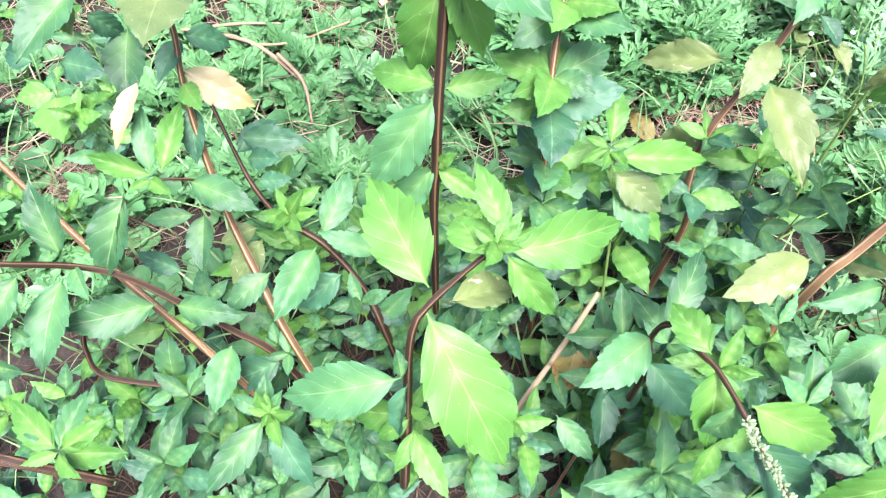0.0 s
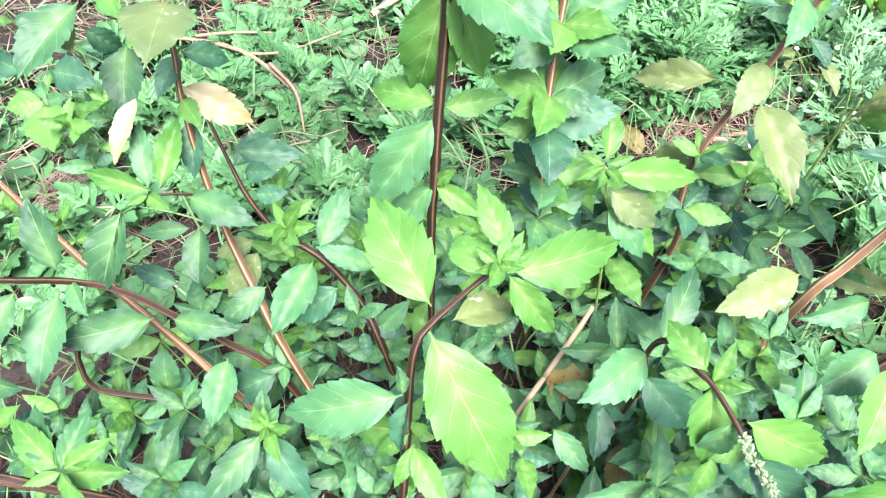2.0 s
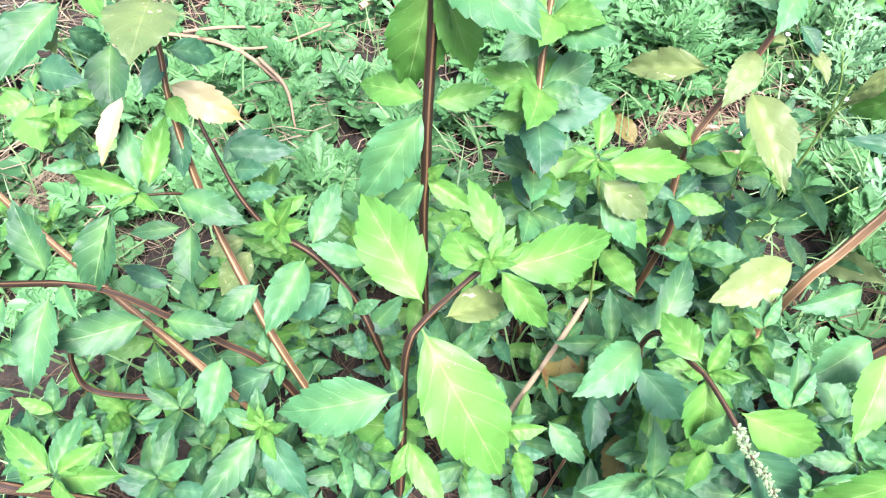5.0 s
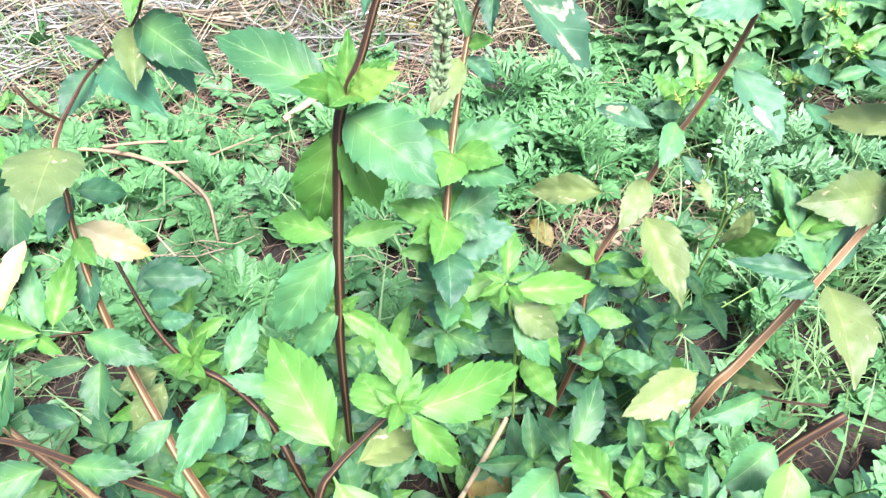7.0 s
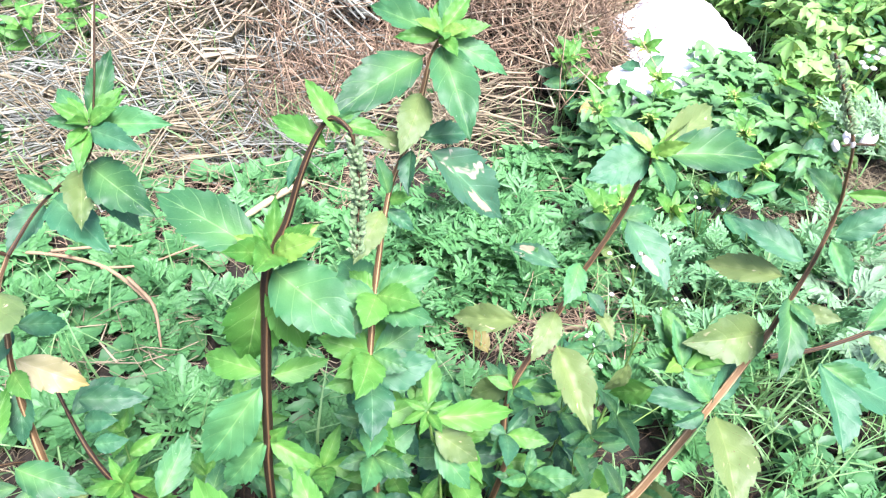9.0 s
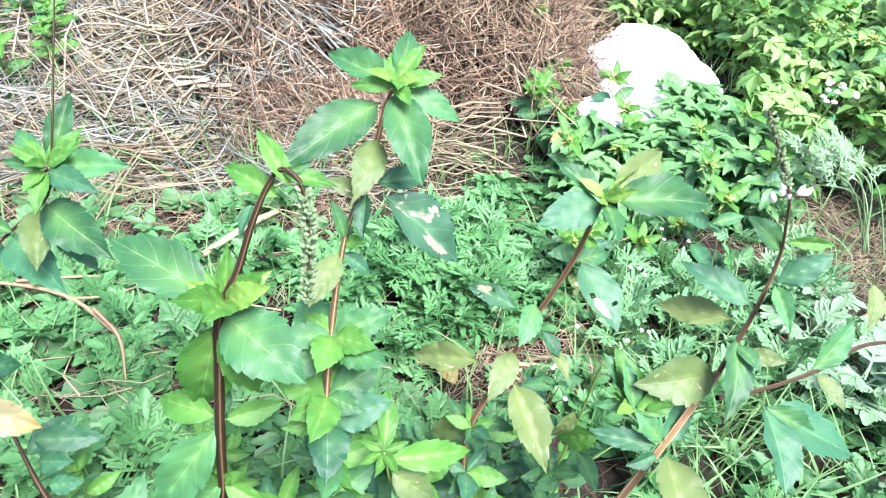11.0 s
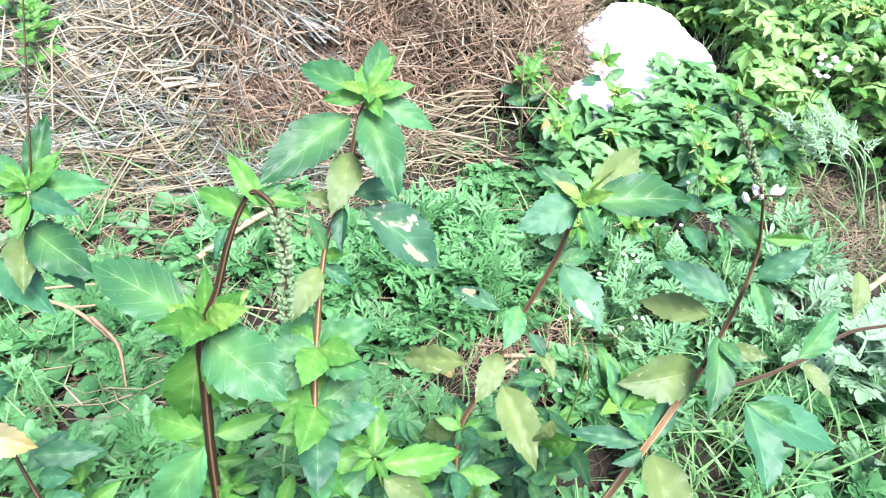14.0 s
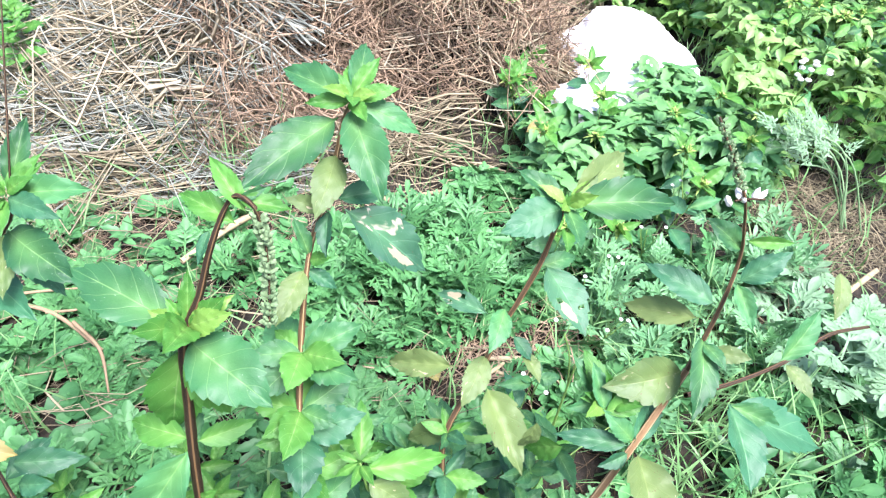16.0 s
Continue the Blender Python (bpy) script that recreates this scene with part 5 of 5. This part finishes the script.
plant = thing("tall_herb", (0.2, 0.25, 0), "herb with a nodding greenish flower spike and glossy leaves", "herb", "tall toothed herbs")
stalk(plant, [(0.2, 0.27, 0, 0.006), (0.222, 0.278, 0.368, 0.006), (0.216, 0.286, 0.468, 0.005), (0.226, 0.279, 0.511, 0.005), (0.233, 0.233, 0.541, 0.005), (0.239, 0.216, 0.548, 0.004), (0.244, 0.183, 0.555, 0.004), (0.247, 0.162, 0.556, 0.004)], DARKBARK)
spike(plant, [(0.245, 0.165, 0.558, 0.002), (0.25, 0.144, 0.554, 0.002), (0.259, 0.122, 0.548, 0.002), (0.265, 0.095, 0.543, 0.002)], 150, FLORET, .0024)
leaf(plant, (0.253, 0.177, 0.559), (0.343, 0.157, 0.495), .46, 0, "y")
leaf(plant, (0.24, 0.217, 0.549), (0.227, 0.162, 0.496), .7, 0, "y")
leaf(plant, (0.24, 0.23, 0.545), (0.221, 0.287, 0.54), .62, 0, "y")
leaf(plant, (0.248, 0.153, 0.55), (0.302, 0.113, 0.478), .5, 0, "t")
leaf(plant, (0.217, 0.287, 0.469), (0.133, 0.239, 0.472), .54, 0, "g")
leaf(plant, (0.219, 0.279, 0.428), (0.269, 0.231, 0.375), .6, 0, "t")
leaf(plant, (0.237, 0.301, 0.454), (0.296, 0.384, 0.473), .4, 0, "g")
leaf(plant, (0.234, 0.164, 0.509), (0.216, 0.139, 0.469), .5, 0, "y")
leaf(plant, (0.366, 0.111, 0.596), (0.289, 0.108, 0.522), .5, 0, "y")
leaf(plant, (0.243, 0.181, 0.556), (0.228, 0.174, 0.492), .5, 0, "g")

plant = thing("tall_herb", (0.45, 0.25, 0), "thick-stemmed herb with olive and green leaves", "herb", "tall toothed herbs")
stalk(plant, [(0.4, 0.3, 0, 0.014), (0.445, 0.295, 0.158, 0.0145), (0.504, 0.294, 0.218, 0.0145), (0.551, 0.3, 0.258, 0.013), (0.587, 0.313, 0.303, 0.012), (0.642, 0.322, 0.357, 0.01)], DARKBARK)
leaf(plant, (0.443, 0.39, 0.42), (0.332, 0.356, 0.408), .52, 0, "o")
leaf(plant, (0.499, 0.338, 0.436), (0.414, 0.328, 0.427), .45, 0, "g")
leaf(plant, (0.514, 0.294, 0.384), (0.429, 0.264, 0.363), .6, 0, "g")
leaf(plant, (0.49, 0.381, 0.415), (0.503, 0.348, 0.442), .5, 0, "g")
leaf(plant, (0.489, 0.397, 0.402), (0.514, 0.331, 0.455), .45, 0, "o")
leaf(plant, (0.382, 0.303, 0.304), (0.44, 0.29, 0.333), .4, 0, "g")
leaf(plant, (0.492, 0.26, 0.434), (0.439, 0.182, 0.382), .6, 0, "y")
leaf(plant, (0.501, 0.228, 0.377), (0.477, 0.207, 0.328), .5, 0, "g")
stalk(plant, [(0.482, 0.354, 0.422, 0.003), (0.512, 0.321, 0.448, 0.003), (0.549, 0.302, 0.461, 0.003)], DARKBARK)
whorl(plant, (0.383, 0.312, 0.31), .05, 5, "gy", .4, 0)
whorl(plant, (0.383, 0.366, 0.333), .055, 5, "gy", .4, 0)
whorl(plant, (0.477, 0.397, 0.378), .05, 4, "gt", .2, 0)
leaf(plant, (0.368, 0.37, 0.761), (0.359, 0.378, 0.707), .4, 0, "o")
leaf(plant, (0.388, 0.346, 0.746), (0.369, 0.38, 0.696), .45, 0, "y")

plant = thing("bright_shoot", (0.25, 0.42, 0), "bright green herb shoot with toothed leaves", "herb", "tall toothed herbs")
stalk(plant, [(0.25, 0.44, 0, 0.004), (0.23, 0.483, 0.403, 0.003), (0.217, 0.485, 0.476, 0.003), (0.211, 0.497, 0.524, 0.002)], GREENSTALK)
leaf(plant, (0.212, 0.502, 0.528), (0.228, 0.572, 0.555), .4, 0, "y")
leaf(plant, (0.213, 0.489, 0.52), (0.331, 0.498, 0.486), .36, 0, "y")
leaf(plant, (0.208, 0.498, 0.525), (0.177, 0.497, 0.506), .4, 0, "y")
leaf(plant, (0.212, 0.499, 0.526), (0.244, 0.501, 0.534), .4, 0, "y")
leaf(plant, (0.209, 0.499, 0.526), (0.184, 0.516, 0.53), .4, 0, "y")
leaf(plant, (0.217, 0.484, 0.499), (0.272, 0.453, 0.456), .6, 0, "o")
leaf(plant, (0.217, 0.479, 0.472), (0.259, 0.433, 0.42), .5, 0, "g")
leaf(plant, (0.211, 0.495, 0.523), (0.192, 0.462, 0.531), .4, 0, "y")
leaf(plant, (0.211, 0.495, 0.523), (0.221, 0.459, 0.53), .4, 0, "y")

plant = thing("herb_shoot", (-0.235, 0.343, 0), "leafy herb shoot with broad drooping green leaves", "herb", "low herb shoots")
stalk(plant, [(-0.235, 0.343, 0, 0.006), (-0.235, 0.328, 0.15, 0.006), (-0.235, 0.313, 0.28, 0.004)], GREENSTALK)
leaf(plant, (-0.228, 0.306, 0.28), (-0.185, 0.231, 0.22), 0.5, 0, "t")
leaf(plant, (-0.24, 0.307, 0.28), (-0.317, 0.229, 0.25), 0.42, 0, "g")
leaf(plant, (-0.239, 0.317, 0.28), (-0.284, 0.34, 0.29), 0.5, 0, "g")
leaf(plant, (-0.235, 0.315, 0.28), (-0.235, 0.358, 0.31), 0.5, 0, "g")
leaf(plant, (-0.23, 0.306, 0.29), (-0.209, 0.259, 0.3), 0.42, 0, "y")
leaf(plant, (-0.23, 0.309, 0.29), (-0.193, 0.301, 0.31), 0.45, 0, "y")
leaf(plant, (-0.233, 0.312, 0.29), (-0.239, 0.327, 0.33), 0.4, 0, "y")
leaf(plant, (-0.229, 0.313, 0.29), (-0.208, 0.328, 0.32), 0.4, 0, "g")
whorl(plant, (-0.229, 0.306, 0.3), .022, 5, "y", .6, .4)

plant = thing("herb_shoot", (0.217, 0.299, 0), "dark green herb shoot with oval toothed leaves", "herb", "low herb shoots")
stalk(plant, [(0.217, 0.299, 0, 0.006), (0.217, 0.284, 0.15, 0.006), (0.217, 0.269, 0.27, 0.004)], GREENSTALK)
leaf(plant, (0.189, 0.293, 0.33), (0.172, 0.224, 0.3), 0.5, 0, "t")
leaf(plant, (0.126, 0.26, 0.33), (0.163, 0.212, 0.3), 0.5, 0, "g")
leaf(plant, (0.24, 0.231, 0.31), (0.191, 0.222, 0.3), 0.55, 0, "g")
leaf(plant, (0.246, 0.21, 0.28), (0.289, 0.175, 0.26), 0.6, 0, "g")
leaf(plant, (0.372, 0.288, 0.36), (0.432, 0.264, 0.36), 0.45, 0, "g")
leaf(plant, (0.237, 0.26, 0.3), (0.251, 0.22, 0.3), 0.4, 0, "y")
leaf(plant, (0.213, 0.262, 0.28), (0.243, 0.274, 0.29), 0.5, 0, "t")
leaf(plant, (0.21, 0.262, 0.28), (0.186, 0.273, 0.29), 0.45, 0, "g")
leaf(plant, (0.252, 0.251, 0.3), (0.246, 0.273, 0.33), 0.45, 0, "y")
leaf(plant, (0.268, 0.227, 0.25), (0.324, 0.221, 0.25), 0.5, 0, "t")

plant = thing("cut_stick", (0.2, 0.36, 0), "pale broken stick standing among the herbs", "stick", "")
stalk(plant, [(0.198, 0.396, 0.371, 0.005), (0.173, 0.377, 0.323, 0.006), (0.138, 0.35, 0.27, 0.006)], PALEWOOD)
stalk(plant, [(0.138, 0.35, 0.27, 0.006), (0.084, 0.307, 0.182, 0.007), (0.033, 0.236, 0.053, 0.007)], PALEWOOD)
leaf(plant, (0.187, 0.391, 0.261), (0.154, 0.326, 0.22), .85, 0, "u", "rusty yellow dying leaf")
leaf(plant, (0.248, 0.278, 0.203), (0.22, 0.207, 0.157), .7, 0, "u", "rusty yellow dying leaf")
stalk(plant, [(0.178, 0.27, 0.125, 0.004), (0.139, 0.231, 0.052, 0.004)], TANBARK)

plant = thing("pale_stalk", (0.6, 0.55, 0), "pale green thin upright weed stalk", "weed", "")
stalk(plant, [(0.53, 0.55, 0, 0.005), (0.545, 0.575, 0.208, 0.005), (0.565, 0.593, 0.315, 0.004), (0.576, 0.602, 0.415, 0.003), (0.581, 0.604, 0.487, 0.003)], GREENSTALK)
stalk(plant, [(0.563, 0.569, 0.181, 0.003), (0.621, 0.583, 0.215, 0.002), (0.699, 0.596, 0.26, 0.002)], GREENSTALK)
stalk(plant, [(0.576, 0.602, 0.415, 0.003), (0.576, 0.619, 0.474, 0.002), (0.565, 0.635, 0.519, 0.002)], GREENSTALK)


# ---- young shoots that fill the thicket ----
fill = random.Random(21)
made = 0
while made < 84:
    x, y = fill.uniform(-0.42, 0.75), fill.uniform(0.16, 0.74)
    if y > 0.72 - 0.25 * abs(x - 0.2) or (x > 0.5 and y > 0.3) or (x < -0.15 and fill.random() < 0.5):
        continue
    tall = fill.uniform(0.2, 0.42) * (1.0 if x > -0.15 else 0.7)
    shoot((x, y, 0), tall, fill.uniform(0.05, 0.065) if made % 5 < 2 else fill.uniform(0.075, 0.105), "gtgtgy", made + 3, top="g" if made % 3 else "y", clear=0.45, lean=(fill.uniform(-0.05, 0.05), fill.uniform(-0.06, 0.03)))
    made += 1

for k in range(26):
    x, y = (fill.uniform(-0.78, -0.2), fill.uniform(0.1, 0.55)) if k < 23 else (fill.uniform(0.35, 0.75), fill.uniform(0.05, 0.35))
    shoot((x, y, 0), fill.uniform(0.06, 0.16), fill.uniform(0.065, 0.095), "gggt", 700 + k, top="gy", name="herb_seedling", label="small leafy herb seedling near the soil", group="herb seedlings")

for k in range(16):
    x, y = (fill.uniform(-0.3, 0.02), fill.uniform(0.56, 0.76)) if k < 9 else (fill.uniform(0.1, 0.62), fill.uniform(0.48, 0.66))
    shoot((x, y, 0), fill.uniform(0.16, 0.3), fill.uniform(0.05, 0.075), "ygy", 740 + k, label="bright yellow-green young herb shoot", group="low herb shoots")
for k in range(8):
    x, y = fill.uniform(-0.3, -0.1), fill.uniform(0.2, 0.36)
    shoot((x, y, 0), fill.uniform(0.08, 0.2), fill.uniform(0.065, 0.09), "ggt", 770 + k, top="g", name="herb_seedling", label="small leafy herb seedling near the soil", group="herb seedlings")

for k in range(12):
    x, y = fill.uniform(0.14, 0.36), fill.uniform(0.24, 0.4)
    shoot((x, y, 0), fill.uniform(0.1, 0.24), fill.uniform(0.055, 0.08), "ggtg", 790 + k, top="gy", label="leafy green herb shoot with toothed leaves", group="low herb shoots")

for k in range(13):
    x, y = fill.uniform(0.27, 0.62), fill.uniform(0.08, 0.26)
    shoot((x, y, 0), fill.uniform(0.18, 0.3), fill.uniform(0.075, 0.1), "ttg", 820 + k, top="g", clear=0.4)

# ---- broad weeds at the back and round the sack ----
made = 0
while made < 215:
    x, y = fill.uniform(0.85, 3.3), fill.uniform(1.12, 3.3)
    if x < 0.74 + 0.3 * (y - 1.0) or ((x - 1.58) / 0.42) ** 2 + ((y - 2.2) / 0.34) ** 2 < 1 or ((x - 1.78) / 0.26) ** 2 + ((y - 1.2) / 0.17) ** 2 < 1:
        continue
    if (x < 1.95 and y > 2.3) or (y < 1.5 and fill.random() < 0.4):
        continue
    far = y > 2.2 or x > 2.0
    tall = fill.uniform(0.3, 0.5) if far else fill.uniform(0.12, 0.27)
    shoot((x, y, 0), tall, fill.uniform(0.08, 0.125), ("lyy", "ygy", "yly", "gyg")[made % 4] if x > 1.68 else ("ggtgo", "gtg", "ggty", "ggt")[made % 4], 200 + made,
          (fill.uniform(-0.06, 0.06), fill.uniform(-0.06, 0.06)), name="broad_leaf_weed", label="broad-leaved green weed with yellow-green buds on top", group="weeds round the sack", buds=True)
    made += 1

# ---- leafy weeds in the far left corner ----
for k in range(58):
    x, y = fill.uniform(-1.1, -0.48), fill.uniform(2.22, 2.95)
    shoot((x, y, heap_height(x, y)), fill.uniform(0.12, 0.27), fill.uniform(0.07, 0.1), "yyyg", 500 + k, name="leafy_weed", label="light green leafy weed behind the straw", group="weeds behind the straw")
for k in range(15):
    x, y = fill.uniform(-1.05, -0.6), fill.uniform(0.75, 1.5)
    shoot((x, y, 0), fill.uniform(0.12, 0.24), fill.uniform(0.06, 0.085), "ggty", 600 + k, name="leafy_weed", label="low weed with rounded light green leaves", group="weeds behind the herbs")


plant = thing("leafy_weed", (-0.782, 1.097, 0), "low weed with rounded light green leaves", "weed", "weeds behind the herbs")
stalk(plant, [(-0.782, 1.097, 0, 0.004), (-0.782, 1.077, 0.1, 0.004), (-0.741, 1.066, 0.2, 0.003)], GREENSTALK)
leaf(plant, (-0.745, 1.059, 0.2), (-0.82, 1.052, 0.2), 0.75, 0, "y")
leaf(plant, (-0.739, 1.046, 0.2), (-0.699, 0.928, 0.19), 0.75, 0, "y")
leaf(plant, (-0.739, 1.058, 0.2), (-0.686, 1.046, 0.22), 0.6, 0, "g")
leaf(plant, (-0.741, 1.066, 0.2), (-0.766, 1.12, 0.2), 0.6, 0, "g")
leaf(plant, (-0.751, 1.152, 0.2), (-0.645, 1.104, 0.2), 0.7, 0, "t")
leaf(plant, (-0.794, 1.135, 0.22), (-0.866, 1.18, 0.22), 0.7, 0, "t")


# ---- small white flower heads on thin stalks ----
def flower_weed(at, top, heads, seed, size=0.0042, label="thin weed stalk with tiny white flower heads", group="white flower weeds"):
    rng = random.Random(seed)
    p = thing("flower_weed", at, label, "weed", group)
    mid = [(a + b) / 2 + rng.uniform(-0.02, 0.02) for a, b in zip(at, top)]
    stalk(p, [(*at, 0.003), (*mid, 0.0025), (*top, 0.002)], GREENSTALK, sides=6, steps=4)
    for k in range(heads):
        end = (top[0] + rng.uniform(-1, 1) * 0.05, top[1] + rng.uniform(-1, 1) * 0.05, top[2] + rng.uniform(-0.01, 0.04))
        twiglet = stalk(p, [(*mid, 0.0016), (*[(a + b) / 2 for a, b in zip(mid, end)], 0.0014), (*end, 0.0012)], GREENSTALK, "branch", sides=5, steps=3)
        bm = bmesh.new()
        for i in range(9):
            a = i * 0.7
            m = Matrix.Translation(Vector(end) - p.location) @ Matrix.Rotation(a, 4, "Z") @ Matrix.Translation((size * 0.7 * (i > 0), 0, size * 0.3 * (i == 0)))
            bmesh.ops.create_icosphere(bm, subdivisions=1, radius=size * 0.6, matrix=m)
        tagged(part("flower_head", bm, PETAL, twiglet, "small white flower head"), kind="stuff")
    return p


for k, (x, y, z) in enumerate(((0.82, 0.98, 0.2), (0.66, 0.84, 0.2), (0.87, 0.87, 0.15), (0.63, 0.76, 0.2), (1.09, 1.13, 0.2), (0.95, 1.05, 0.16), (1.3, 1.25, 0.2))):
    flower_weed((x + 0.03, y + 0.04, 0.0), (x, y, z), 3, 70 + k)
flower_weed((1.95, 1.67, 0.0), (1.898, 1.569, 0.33), 12, 90, 0.0085, "taller weed stalk with a cluster of white flowers")

# ---- arching silvery weed ----
arch = thing("silvery_weed", (1.88, 1.17, 0.0), "arching pale silvery weed with narrow leaves", "weed")
for k in range(7):
    r = random.Random(800 + k)
    foot = Vector((1.88 + r.uniform(-0.03, 0.04), 1.17 + r.uniform(-0.04, 0.03), 0.0))
    end = Vector((1.71 + r.uniform(-0.1, 0.1), 1.4 + r.uniform(-0.13, 0.08), 0.24 + r.uniform(-0.09, 0.07)))
    mid = foot.lerp(end, 0.55) + Vector((0.02, -0.02, 0.09))
    stalk(arch, [(*foot, 0.0042), (*mid, 0.004), (*end, 0.0025)], SILVER, sides=6, steps=6)
    for i in range(5):
        f = 0.6 + 0.4 * i / 4
        q = mid.lerp(end, 2 * f - 1) if f > 0.5 else foot.lerp(mid, 2 * f)
        off = ((end - mid).normalized() * 0.7 + Vector((r.uniform(-1, 1), r.uniform(-0.8, 0.8), r.uniform(-0.2, 0.7)))).normalized() * r.uniform(0.07, 0.13)
        o = part("narrow_leaf", SLIM, None, arch)
        y = off.normalized()
        z = (FACING - y * FACING.dot(y)).normalized()
        o.matrix_basis = Matrix.Translation(q - arch.location) @ Matrix((y.cross(z), y, z)).transposed().to_4x4() @ Matrix.Scale(off.length, 4)

# ---- pale cut-leaved weeds beside the split wood ----
BROADCUT = [mesh_from("cut_leaf", q[0], q[1]) for q in LOBED]
for q in BROADCUT:
    q.materials.append(SILVERLEAF)
for k, (x, y, z, big) in enumerate(((1.33, 0.66, 0.2, 0.16), (1.46, 0.6, 0.16, 0.15), (1.38, 0.86, 0.1, 0.14), (1.5, 0.98, 0.1, 0.13), (1.56, 0.78, 0.08, 0.13))):
    r = random.Random(860 + k)
    p = thing("silvery_weed", (x, y, 0.0), "pale silvery green weed with broad cut leaves", "weed", "pale cut-leaved weeds")
    stalk(p, [(x, y, 0.0, 0.004), (x - 0.01, y, z * 0.5, 0.004), (x, y + 0.01, z, 0.003)], SILVER, sides=6, steps=4)
    for i in range(8):
        o = part("cut_leaf", r.choice(BROADCUT), None, p)
        o.matrix_basis = pose(0, 0, z * (0.55 + 0.06 * i), 0, 0, i * 137 + r.uniform(-20, 20)) @ pose(0, 0, 0, r.uniform(-5, 40)) @ Matrix.Scale(big * r.uniform(0.65, 1.0), 4)
